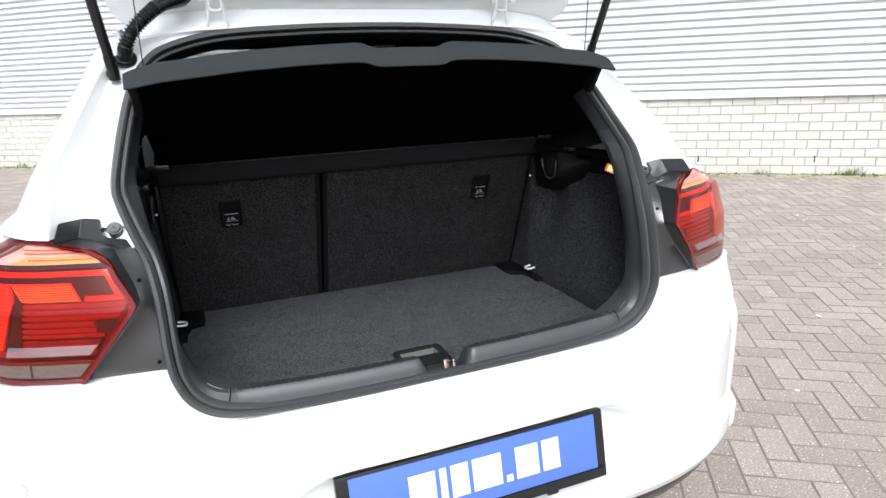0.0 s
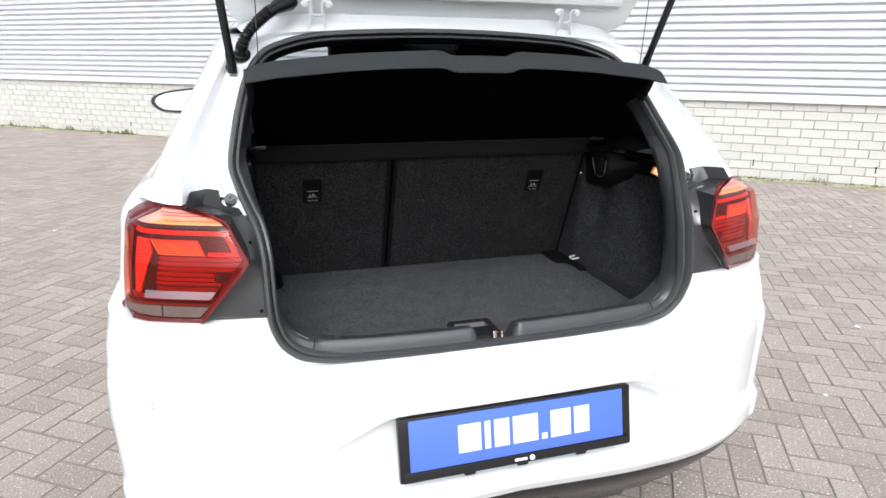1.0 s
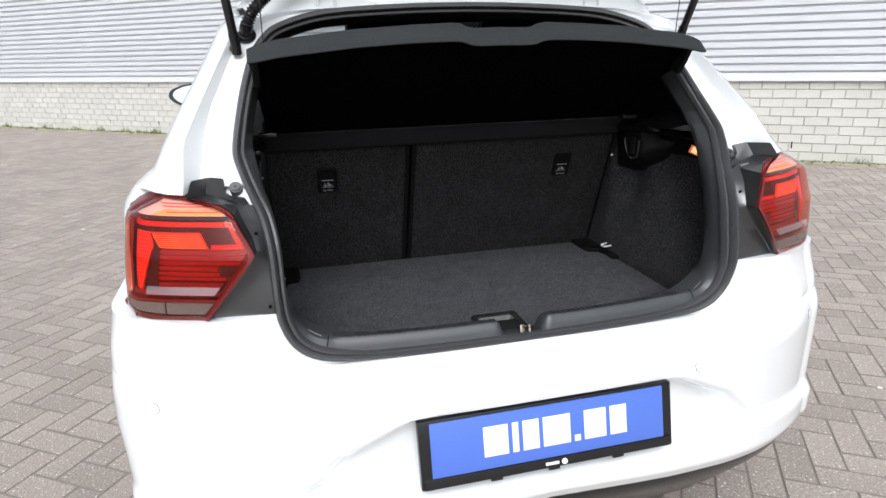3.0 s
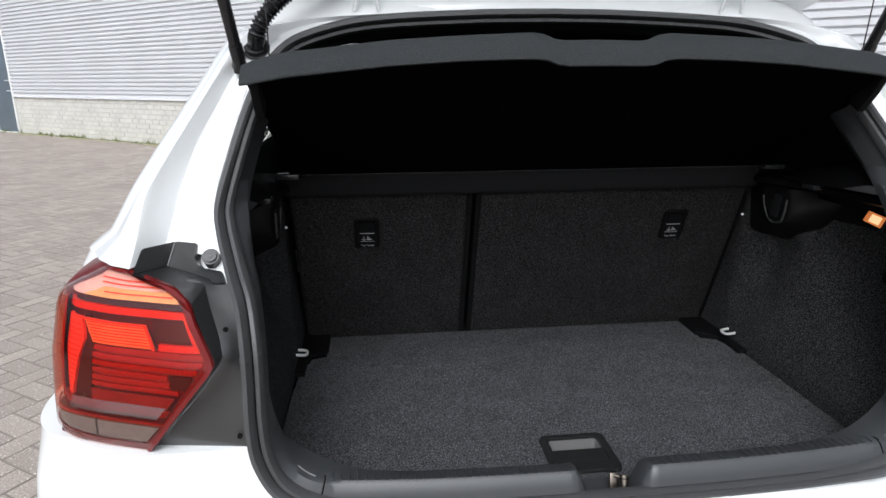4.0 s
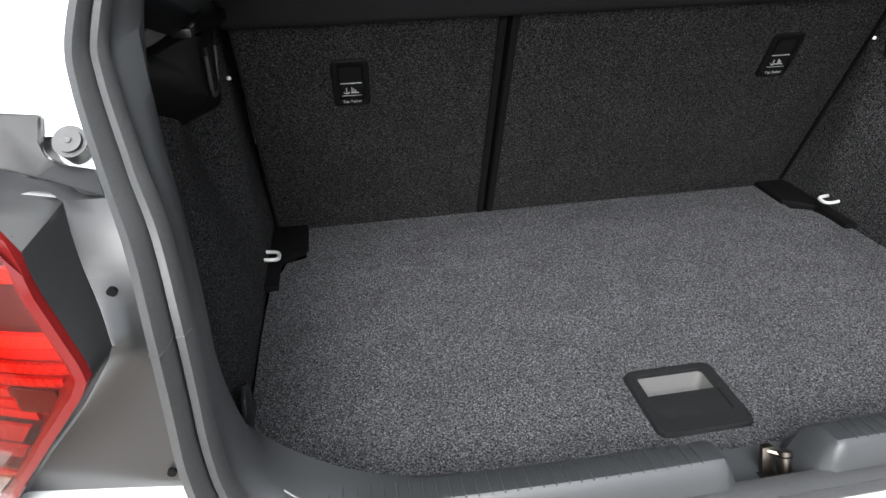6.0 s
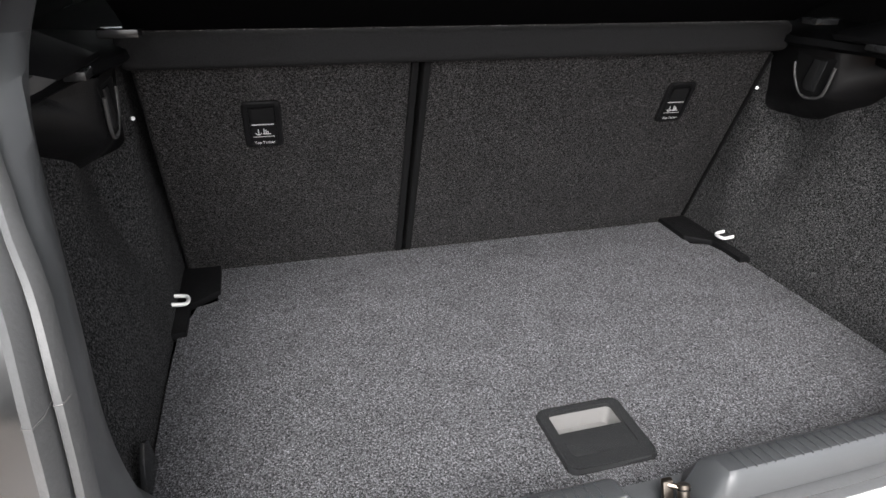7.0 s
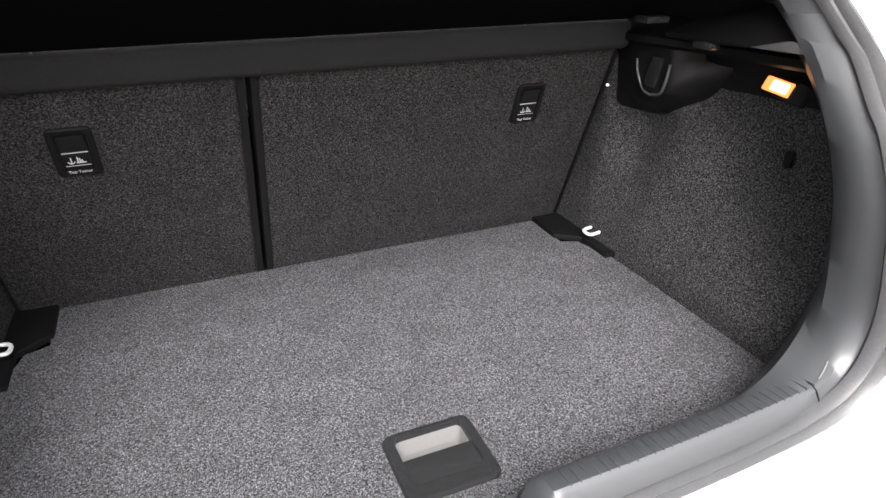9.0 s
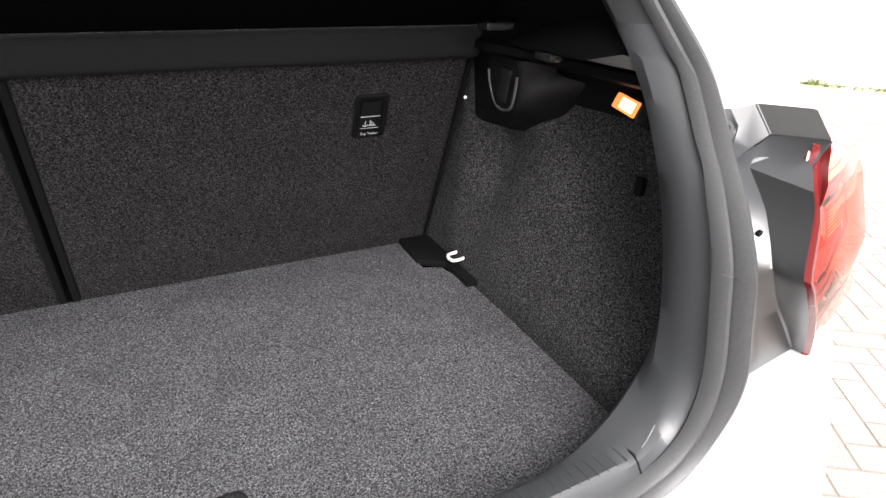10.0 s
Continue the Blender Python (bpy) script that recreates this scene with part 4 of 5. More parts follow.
def build_lamp(sx):
    lamp = new("tail_lamp")
    lamp.parent = car
    lamp["label"] = "red tail lamp with light strip, slats and reversing light"
    flip = Matrix.Diagonal((sx, 1, 1, 1))
    zs = [.818, .822, .83, .845, .862, .88, .90, .92, .94, .95, .96, .98, 1.0, 1.01, 1.015, 1.026, 1.034, 1.040, 1.045]

    def patch(a0, a1, z0, z1, proud, mat, name, thick=.0, na=12, nz=4, cut=None, label="", tilt=0.0):
        plain = cut or (lambda z: (a0, a1))
        cut = lambda z: tuple(a + .14 * max(0, a - .22) for a in plain(z))
        rows = []
        for i in range(nz + 1):
            z = z0 + (z1 - z0) * i / nz
            s, e = cut(z)
            rows.append([lamp_point(s + (e - s) * j / na, z, proud + tilt * (1 - i / nz)) for j in range(na + 1)])
        bm = bmesh.new()
        if thick:
            full = []
            for r, i in zip(rows, range(nz + 1)):
                z = z0 + (z1 - z0) * i / nz
                s, e = cut(z)
                back = [lamp_point(s + (e - s) * j / na, z, proud + tilt * (1 - i / nz) - thick) for j in range(na, -1, -1)]
                full.append(r + back)
            grid(full, bm, close=True)
            bm.verts.ensure_lookup_table()
            k = len(full[0])
            bm.faces.new([bm.verts[q] for q in range(k)][::-1])
            bm.faces.new([bm.verts[q] for q in range(k * nz, k * (nz + 1))])
        else:
            grid(rows, bm)
        bmesh.ops.recalc_face_normals(bm, faces=bm.faces)
        bm.transform(flip)
        if sx < 0:
            bmesh.ops.reverse_faces(bm, faces=bm.faces)
        return part(name, bm, mat, lamp, label)

    # housing behind everything
    rows = []
    for z in zs:
        s = lamp_inner(z)
        rows.append([lamp_point(s + (1 - s) * j / 30, z, -.034 + .026 * step(s + (1 - s) * j / 30, .68, .76) + .030 * step((1 - s) * j / 30, .07, .01) + .016 * step(z, 1.0, 1.03) + .016 * step(z, .86, .83) * step((1 - s) * j / 30, .0, .06)) for j in range(31)])
    bm = grid(rows)
    bm.transform(flip)
    part("reflector", fix(bm), LAMPBASE, lamp, "dark red reflector")
    # rim of the lens, and the housing's side walls
    rim = bmesh.new()
    loop = [(lamp_inner(z), z) for z in zs] + [(a, zs[-1]) for a in (.45, .6, .75, .9, 1.0)] + [(1.0, z) for z in zs[::-1]] + [(a, zs[0]) for a in (.9, .75, .6, .45)]
    rr = []
    for pr in (0.0005, .0018, .0005, -.003, -.005):
        ins = .014 if pr == .0005 and not rr else 0
        rr.append([])
        for a, z in loop:
            ca, cz = .60, .93
            k = 1 - (ins * 2.2 if ins else 0)
            rr[-1].append(lamp_point(ca + (a - ca) * k, cz + (z - cz) * k, pr))
    grid(rr, rim, close=True)
    bmesh.ops.recalc_face_normals(rim, faces=rim.faces)
    rim.transform(flip)
    part("lens_rim", rim, LAMPRIM, lamp, "dark red lens rim")
    inner = lambda z, g=.0: lamp_inner(z) + g
    # light strip: outer upright, top bar, sloping inner bar and its foot
    patch(0, 0, .876, .987, -.018, LAMPPINK, "light_strip", .004, 8, 12, label="bright red upright light strip", cut=lambda z: (lerp(z, [.876, .90, .963, .987], [.550, .525, .476, .505]), .605))
    for k in range(14):
        z = .886 + .007 * k
        patch(0, 0, z, z + .0012, -.0175, LAMPRED, "strip_rib", .001, 4, 1, cut=lambda v: (lerp(v, [.876, .90, .963, .987], [.550, .525, .476, .505]) + .006, .600))
    patch(.10, .640, .9985, 1.0065, -.018, LAMPRED, "light_strip", .004, 24, 2)
    patch(0, 0, .958, 1.0065, -.018, LAMPRED, "light_strip", .004, 3, 5, cut=lambda z: (lerp(z, [.958, 1.0065], [.055, .105]), lerp(z, [.958, 1.0065], [.078, .132])))
    patch(.060, .215, .9575, .9655, -.018, LAMPRED, "light_strip", .004, 10, 2)
    # ribbed block with a bright edge, and the dark window beside it
    patch(0, 0, .9585, .987, -.018, LAMPORANGE, "indicator_block", .004, 14, 3, cut=lambda z: (lerp(z, [.958, .987], [.232, .262]), lerp(z, [.958, .987], [.440, .488])))
    patch(.258, .490, .9865, .9885, -.016, LAMPPINK, "block_edge", .002, 12, 1)
    patch(0, 0, .9575, .9875, -.016, LAMPPINK, "block_edge", .002, 1, 4, cut=lambda z: (lerp(z, [.958, .987], [.226, .256]), lerp(z, [.958, .987], [.233, .263])))
    for k in range(7):
        z = .9615 + .0037 * k
        patch(0, 0, z, z + .0010, -.0175, LAMPRED, "block_rib", .001, 10, 1, cut=lambda v: (lerp(v, [.958, .987], [.238, .268]), lerp(v, [.958, .987], [.434, .480])))
    patch(0, 0, .967, .9965, -.024, LAMPBLACK, "dark_window", .003, 8, 3, cut=lambda z: (lerp(z, [.967, .9965], [.085, .118]), lerp(z, [.958, .987], [.224, .250])))
    # bezel and dotted slats on the dark reflector
    patch(0, 0, .882, .990, -.022, LAMPBLACK, "bezel", .004, 3, 6, cut=lambda z: (lerp(z, [.882, .958, .990], [.468, .446, .484]), lerp(z, [.882, .90, .963, .987], [.545, .520, .472, .500])))
    patch(0, 0, .8965, .9550, -.027, LAMPDEEP, "slat_ground", .002, 16, 4, cut=lambda z: (inner(z, .045), .440))
    for z, s0, s1 in ((.9535, .040, .450), (.9435, .060, .452), (.9330, .085, .455), (.9220, .200, .458), (.9115, .195, .462), (.9020, .165, .465)):
        dotted = z in (.9435, .9330)
        patch(0, 0, z - .0066, z, -.023, LAMPDOT if dotted else LAMPSLAT, "slat", .003, 24, 1, cut=lambda v: (s0, s1), label="dotted red reflector slat" if dotted else "smooth red reflector slat")
    patch(.105, .190, .904, .9240, -.022, LAMPBLACK, "dark_window", .002, 6, 2)
    patch(0, 0, .877, .893, -.018, LAMPDEEP, "lower_reflector", .003, 16, 3, cut=lambda z: (inner(z, .065), .455), label="deep red lower reflector")
    patch(0, 0, .8775, .8915, .0006, LENS_FACET, "lens_facet", 0, 20, 3, cut=lambda z: (inner(z, .055), .475), label="glossy sloping facet of the lens", tilt=.0055)
    patch(0, 0, .8665, .8765, -.014, LAMPDEEP, "lower_reflector", .003, 16, 2, cut=lambda z: (inner(z, .045), .62))
    patch(0, 0, .8605, .8635, -.004, LAMPDEEP, "light_line", .002, 20, 1, cut=lambda z: (inner(z, .03), .66))
    # reflector under the sloping top; sky reflection is put into its pale pink
    patch(0, 0, 1.0185, 1.0395, -.008, LAMPTOP, "upper_reflector", .003, 20, 4, cut=lambda z: (inner(z, .035), lerp(z, [1.018, 1.04], [.64, .56])), label="upper reflector, its pale pink standing for reflected sky")
    patch(0, 0, 1.0190, 1.0275, -.0065, LAMPAMBER, "amber_reflector", .003, 20, 3, cut=lambda z: (inner(z, .045), lerp(z, [1.019, 1.0275], [.50, .44])), label="orange reflector behind the pale lens")
    for z, e in ((1.0345, .50), (1.0310, .47), (1.0240, .42)):
        patch(0, 0, z, z + .0008, -.0045, LAMPPINK, "upper_line", .001, 20, 1, cut=lambda v: (inner(v, .06), e))
    # dark border of the lens
    patch(0, 0, .8185, .8325, -.0025, LAMPRIM, "lens_border", .002, 24, 2, cut=lambda z: (inner(z, .004), .63))
    patch(.622, .860, .8640, 1.004, -.010, LAMPSIDE, "side_reflector", .003, 14, 8, label="red side reflector")
    patch(0, 0, .8325, 1.012, -.0025, LAMPRIM, "lens_border", .002, 3, 24, cut=lambda z: (inner(z, .003), inner(z, .030)))
    # reversing light in two parts
    patch(0, 0, .8350, .8575, -.004, LAMPGREY, "reversing_light", .008, 20, 2, cut=lambda z: (inner(z, .035), .415), label="grey reversing light strip")
    patch(0, 0, .8350, .8575, -.004, LAMPGREY, "reversing_light", .008, 20, 2, cut=lambda z: (.422, .62))
    # lenses
    rows = []
    for z in zs[14:]:
        s = lamp_inner(z)
        rows.append([lamp_point(s + (1 - s) * j / 40, z, .0) for j in range(41)])
    bm = grid(rows)
    bm.transform(flip)
    part("upper_lens", fix(bm), LENS_TOP, lamp, "pale red glossy top of the lens")
    rows = []
    for z in zs[4:15]:
        s = lamp_inner(z)
        rows.append([lamp_point(s + (1 - s) * j / 40, z, .0) for j in range(41)])
    bm = grid(rows)
    bmesh.ops.recalc_face_normals(bm, faces=bm.faces)
    bm.transform(flip)
    part("lens", bm, LENS_RED, lamp, "red glossy lens")
    rows = []
    for z in zs[:5]:
        s = lamp_inner(z)
        rows.append([lamp_point(s + (1 - s) * j / 40, z, .0) for j in range(41)])
    bm = grid(rows)
    bm.transform(flip)
    part("lower_lens", fix(bm), LENS_CLEAR, lamp, "smoky clear lens")


def build_mount(sx):
    """Black plastic panel between a tail lamp and the seal, with its bracket box and a rubber stop."""
    flip = Matrix.Diagonal((sx, 1, 1, 1))
    ridge = lambda z: (lerp(z, [.8215, .86, .90, .945, .969, .99, 1.007, 1.017], [.622, .592, .556, .524, .530, .541, .552, .558]), lerp(z, [.8215, .86, .90, .945, .969, .99, 1.007, 1.017], [.176, .175, .173, .168, .183, .203, .228, .243]))
    rows = []
    for k in range(29):
        z = .8215 + (1.017 - .8215) * k / 28
        x0, y0 = edge_at(z)
        p = lamp_point(lamp_inner(z), z, -.004)
        rx, ry = ridge(z)
        rx = max(rx, x0 + .014)
        r = [(x0 - .004, y0 + .002), (x0 + .005, y0 - .001), ((x0 + rx) / 2, (y0 + ry) / 2), (rx - .003, ry + .001), (rx, ry - .0005), (rx + (p.x - rx) * .12, ry + (p.y - ry) * .10 + .012 * step(z, .93, .98)), (rx + (p.x - rx) * .6, ry + (p.y - ry) * .6 + .014 * step(z, .93, .98)), (p.x + .0005, p.y + .001)]
        rows.append([(x, y, z) for x, y in r])
    bm = grid(rows)
    top = rows[-1]
    x1, y1 = edge_at(1.036)
    q = lamp_point(lamp_inner(1.032), 1.032, -.002)
    mid = [(.520, .240, 1.006), (.529, .244, 1.009), (.552, .258, 1.016), (.560, .252, 1.022), (.568, .249, 1.025), (.580, .240, 1.026), (.592, .218, 1.027), (q.x, q.y + .001, 1.032)]
    crest = [(.522, .249, 1.010), (.531, .248, 1.0135), (.556, .258, 1.022), (.580, .262, 1.028), (.595, .262, 1.035), (.610, .265, 1.038), (.625, .242, 1.041), (.638, .217, 1.043)]
    grid([top, mid, crest], bm)
    fix(bm, .0006)
    bm.transform(flip)
    bmesh.ops.recalc_face_normals(bm, faces=bm.faces)
    mount = part("lamp_mount", bm, MOUNT, car, "matt black plastic panel beside the tail lamp")
    # angular bracket box above
    front = {"tl": (.629, .237, 1.072), "tm": (.603, .288, 1.068), "tr": (.579, .300, 1.061), "tu": (.578, .284, 1.046), "tv": (.575, .281, 1.037), "e1": (.568, .278, 1.031), "e2": (.542, .272, 1.027), "e3": (.531, .248, 1.014),
             "pp": (.578, .262, 1.028), "ml": (.610, .266, 1.038), "ll": (.638, .217, 1.043)}
    bk = bmesh.new()
    vf = {k: bk.verts.new(c) for k, c in front.items()}
    vb = {k: bk.verts.new((c[0] + (.006 if k in ("tl", "ll") else .0), c[1] + .022, c[2] - .010)) for k, c in front.items()}
    bk.faces.new([vf[k] for k in ("ll", "ml", "tm", "tl")])
    bk.faces.new([vf[k] for k in ("ml", "pp", "e1", "tv", "tu", "tr", "tm")])
    bk.faces.new([vf[k] for k in ("pp", "e3", "e2", "e1")])
    loop = ["tl", "tm", "tr", "tu", "tv", "e1", "e2", "e3", "pp", "ml", "ll"]
    for a, b in zip(loop, loop[1:] + loop[:1]):
        bk.faces.new((vf[a], vb[a], vb[b], vf[b]))
    bmesh.ops.recalc_face_normals(bk, faces=bk.faces)
    bmesh.ops.bevel(bk, geom=[e for e in bk.edges if len(e.link_faces) == 2], offset=.0016, segments=2, affect="EDGES")
    bk.transform(flip)
    bmesh.ops.recalc_face_normals(bk, faces=bk.faces)
    part("bracket_box", bk, MOUNT, mount, "black moulded bracket box")
    for hx, hz in ((.5235, .974), (.512, .838)):
        x0, y0 = edge_at(hz)
        rx, ry = ridge(hz)
        # dark disc in place of the shaded depth of the hole
        part("screw_hole", disc((sx * hx, lerp(hx, [x0 + .005, max(rx, x0 + .014) - .003], [y0 - .001, ry + .001]) - .0022, hz), (0, -1, 0), .0032, .003), DEEPBLACK, mount)
    # rubber stop
    n = Vector((0, -.75, .60)).normalized()
    c = Vector((sx * .557, .282, 1.045))
    stop = part("rubber_stop", disc(c - n * .016, n, .0118, .042, bevel=.003), RUBBER, car, "round black rubber stop")
    part("dimple", disc(c + n * .0052, n, .0025, .002), PLASTIC, stop)


for side in (1, -1):
    build_lamp(side)
    build_mount(side)


# ---------------------------------------------------------------- plate, sensors
def build_plate():
    m = pose(0, .014, .570, -12, 0, 0)
    holder = part("plate_holder", box(-.268, .268, -.004, .014, -.077, .059, .003, m=m), GLOSSBLACK, car, "black plate holder")
    for x in (-.12, .0, .14):
        part("clip", box(x - .012, x + .012, -.010, -.003, -.080, -.056, .0015, m=m), GLOSSBLACK, holder)
    part("lip", box(-.262, .262, -.009, -.003, -.075, -.056, .001, m=m), GLOSSBLACK, holder)
    plate = part("plate", box(-.246, .246, -.0075, -.0035, -.0545, .0535, .001, m=m), PLATE_BLUE, holder, "blue plate with white bars")
    x = -.142
    for w, h, up in ((.050, .060, 0), (.013, .060, 0), (.034, .060, 0), (.058, .060, 0), (.013, .013, -.0235), (.048, .060, 0), (.037, .060, 0)):
        part("bar", box(x, x + w, -.0088, -.0074, up - h / 2, up + h / 2, .0006, m=m), WHITEINK, plate)
        x += w + .0085
    part("bar", box(-.018, .010, -.0105, -.0088, -.0690, -.0630, m=m), WHITEINK, holder)
    part("dot", disc(m @ Vector((.022, -.0098, -.0660)), (0, -1, .2), .006, .002), WHITEINK, holder)


build_plate()
for sx in (1, -1):
    for x, z in ((.330, .655), (.740, .661)):
        y = bumper(x, z)
        e = .004
        n = Vector((-(bumper(x + e, z) - bumper(x - e, z)) / (2 * e) * -1, -1, -(bumper(x, z + e) - bumper(x, z - e)) / (2 * e) * -1)).normalized()
        n = Vector((n.x * sx, n.y, n.z))
        c = Vector((x * sx, y, z))
        s = part("parking_sensor", disc(c + n * .0005, n, .0105, .003, bevel=.0008), PAINT, car, "white round parking sensor")
        part("gap_ring", disc(c - n * .0002, n, .0111, .002), PALELINE, s)


# ---------------------------------------------------------------- tailgate, struts, hose
def build_tailgate():
    gate = new("tailgate")
    gate.parent = car
    d = Vector((0, -math.cos(radians(52)), math.sin(radians(52))))
    n = Vector((0, -d.z, d.y)) * -1
    o = Vector((0, .632, 1.428))
    prof = [(-.035, .012), (0, .0), (.03, -.012), (.08, -.004), (.14, .0), (.50, .012), (.58, .03), (.70, .0), (.95, -.16), (1.02, -.22)]

    def sheet(x0, x1, keys, lift, width):
        rows = []
        for s, h in keys:
            w = width(s)
            rows.append([(x0 * w + (x1 - x0) * w * j / 24, o.y + d.y * s + n.y * (h + lift), o.z + d.z * s + n.z * (h + lift) - .012 * abs(-1 + 2 * j / 24) ** 3) for j in range(25)])
        return rows

    width = lambda s: lerp(s, [-.035, 0, .1, .5, .6, 1.0], [.50, .53, .555, .62, .63, .60])
    fine = smooth_line([(s, h, 0) for s, h in prof], 50)
    keys = [(p.x, p.y) for p in fine]
    body = bmesh.new()
    a = sheet(-1, 1, keys, 0, width)
    b = sheet(-1, 1, keys, .05, width)
    win = lambda s, j: .15 < s < .48 and 3 <= j <= 20
    for rows, inner in ((a, True), (b, False)):
        vs = [[body.verts.new(p) for p in r] for r in rows]
        for i in range(len(vs) - 1):
            for j in range(24):
                if not win((keys[i][0] + keys[i + 1][0]) / 2, j):
                    body.faces.new((vs[i][j], vs[i][j + 1], vs[i + 1][j + 1], vs[i + 1][j]))
        if inner:
            va = vs
        else:
            for i in range(len(vs) - 1):
                for j in (0, 24):
                    body.faces.new((va[i][j], va[i + 1][j], vs[i + 1][j], vs[i][j]))
            for i in (0, len(vs) - 1):
                for j in range(24):
                    body.faces.new((va[i][j], va[i][j + 1], vs[i][j + 1], vs[i][j]))
    bmesh.ops.recalc_face_normals(body, faces=body.faces)
    part("panel", body, PAINT, gate, "white painted inside of the raised tailgate")
    w = [k for k in keys if .13 < k[0] < .50]
    part("rear_window", fix(grid(sheet(-.77, .77, w, .035, width))), GLASS, gate, "tinted heated rear window")
    part("spoiler", box(-.50, .50, .56, .66, 1.468, 1.490, .010), PAINT, gate)
    for sx in (1, -1):
        # wire-like hinge bracket on two bolts, with two legs down to the roof edge
        h = bmesh.new()
        x = .334 * sx
        tube(smooth_line([(x - .036, .566, 1.446), (x - .030, .566, 1.454), (x - .016, .568, 1.454), (x - .013, .570, 1.444), (x - .012, .573, 1.428), (x, .574, 1.424), (x + .012, .573, 1.428), (x + .013, .570, 1.444), (x + .016, .568, 1.454), (x + .030, .566, 1.454), (x + .036, .566, 1.446)], 60), .0035, 8, h)
        for dx in (-1, 1):
            tube([(x + dx * .015, .574, 1.442), (x + dx * .016, .577, 1.418), (x + dx * .021, .582, 1.394)], .0034, 8, h)
        hinge = part("hinge", h, PAINT, gate, "white painted hinge bracket")
        for dx in (-.027, .027):
            part("bolt", disc((x + dx, .563, 1.447), (0, -1, -.25), .0065, .009, bevel=.0015), PAINT, hinge)
        strut = new("gas_strut")
        strut.parent = car
        foot, head = Vector((sx * .537, .490, 1.306)), Vector((sx * .578, .300, 1.765))
        part("cylinder", tube([foot.lerp(head, .05), foot.lerp(head, .72)], .0092, 14), GLOSSBLACK, strut, "black gas strut")
        part("rod", tube([foot.lerp(head, .70), head], .0045, 10), STEEL, strut)
        part("ball_joint", tube([foot + Vector((0, .004, -.014)), foot, foot.lerp(head, .06)], .0108, 12), GLOSSBLACK, strut)
        part("stud", tube([foot, foot + Vector((sx * .012, .02, -.004))], .008, 10), STEEL, strut)
    # ribbed cable hose
    hose = new("cable_hose")
    hose.parent = car
    line = smooth_line([(-.516, .528, 1.334), (-.511, .518, 1.352), (-.497, .513, 1.377), (-.473, .518, 1.403), (-.449, .530, 1.424), (-.432, .539, 1.435)], 130)
    part("ribbed_sleeve", tube(line, .0128, 12, taper=lambda f: 1 + (.15 * math.sin(f * 2 * math.pi * 20) if .14 < f < .84 else .12)), GLOSSBLACK, hose, "black ribbed rubber hose")
    part("grommet", disc((-.518, .530, 1.332), (.1, -.7, .6), .0235, .012, bevel=.004), GLOSSBLACK, hose)
    neck = smooth_line([(-.434, .538, 1.434), (-.422, .546, 1.441), (-.411, .555, 1.447), (-.401, .563, 1.453)], 16)
    part("flange", disc((-.399, .565, 1.4545), (-.35, -.55, -.75), .0225, .007, bevel=.002), GLOSSBLACK, hose, "oval rubber flange on the tailgate")
    part("boot_cap", tube(neck, .0145, 14, taper=lambda f: 1 + .6 * f), GLOSSBLACK, hose, "flared rubber end of the hose")


build_tailgate()


def build_mirror(sx):
    mir = new("door_mirror")
    mir.parent = car
    m = pose(sx * .868, 2.33, 1.113, -7, 0, sx * 5)
    outline = [(-.104, -.004), (-.100, .012), (-.085, .026), (-.045, .042), (.0, .050), (.100, .062), (.106, .056), (.106, -.050), (.098, -.054), (-.010, -.052), (-.060, -.046), (-.084, -.032), (-.099, -.016)]
    side_on = lambda k, y: [(-sx * x * k, y, z * k) for x, z in outline]
    bm = bmesh.new()
    rows = [side_on(k, y) for k, y in ((1.06, -.030), (1.10, -.020), (1.12, .01), (1.05, .05), (.85, .09), (.5, .108), (.05, .112))]
    grid(rows, bm, close=True)
    bm.transform(m)
    part("housing", fix(bm), PAINT, mir, "white mirror housing")
    fr = prism(side_on(1.05, -.026), (0, 0, 0), (0, -.008, 0))
    fr.transform(m)
    part("frame", fr, GLOSSBLACK, mir)
    gl = prism(side_on(.86, -.0345), (0, 0, 0), (0, -.002, 0))
    gl.transform(m)
    part("mirror_glass", gl, MIRROR, mir, "mirror glass")
    part("foot", box(-sx * .17, -sx * .09, .0, .08, -.06, -.02, .015, m=m), GLOSSBLACK, mir)


for side in (1, -1):
    build_mirror(side)
    for y in (1.32, 2.35):
        part("door_handle", tube(smooth_line([(side * .826, y - .10, .915), (side * .850, y - .08, .918), (side * .854, y, .92), (side * .848, y + .08, .918), (side * .826, y + .10, .915)], 24), .013, 10), PAINT, car, "white door handle")

# ---------------------------------------------------------------- the hall behind: brick plinth, ribbed sheet, doors
WALL = Matrix.Translation((0, 8.968, 0)) @ Matrix.Rotation(math.atan2(-.793, 1), 4, "Z")
# local x along the wall, local -y towards the car
S0, S1, PLINTH = -26.0, 22.0, .90
DOORS = [(-13.05, -12.00), (-18.55, -17.45)]
wall = part("wall_north", box(S0, S1, -.002, .30, -.2, 6.6), MORTAR, None, "hall wall of pale brick below white ribbed sheet", smooth=False, m=WALL)
tagged(wall, "pale brick plinth wall under white ribbed metal cladding", "wall", kind="structure")


def open_spans():
    cut = sorted(DOORS)
    xs = [S0] + [v for a, b in cut for v in (a - .07, b + .07)] + [S1]
    return [(xs[i], xs[i + 1]) for i in range(0, len(xs), 2)]


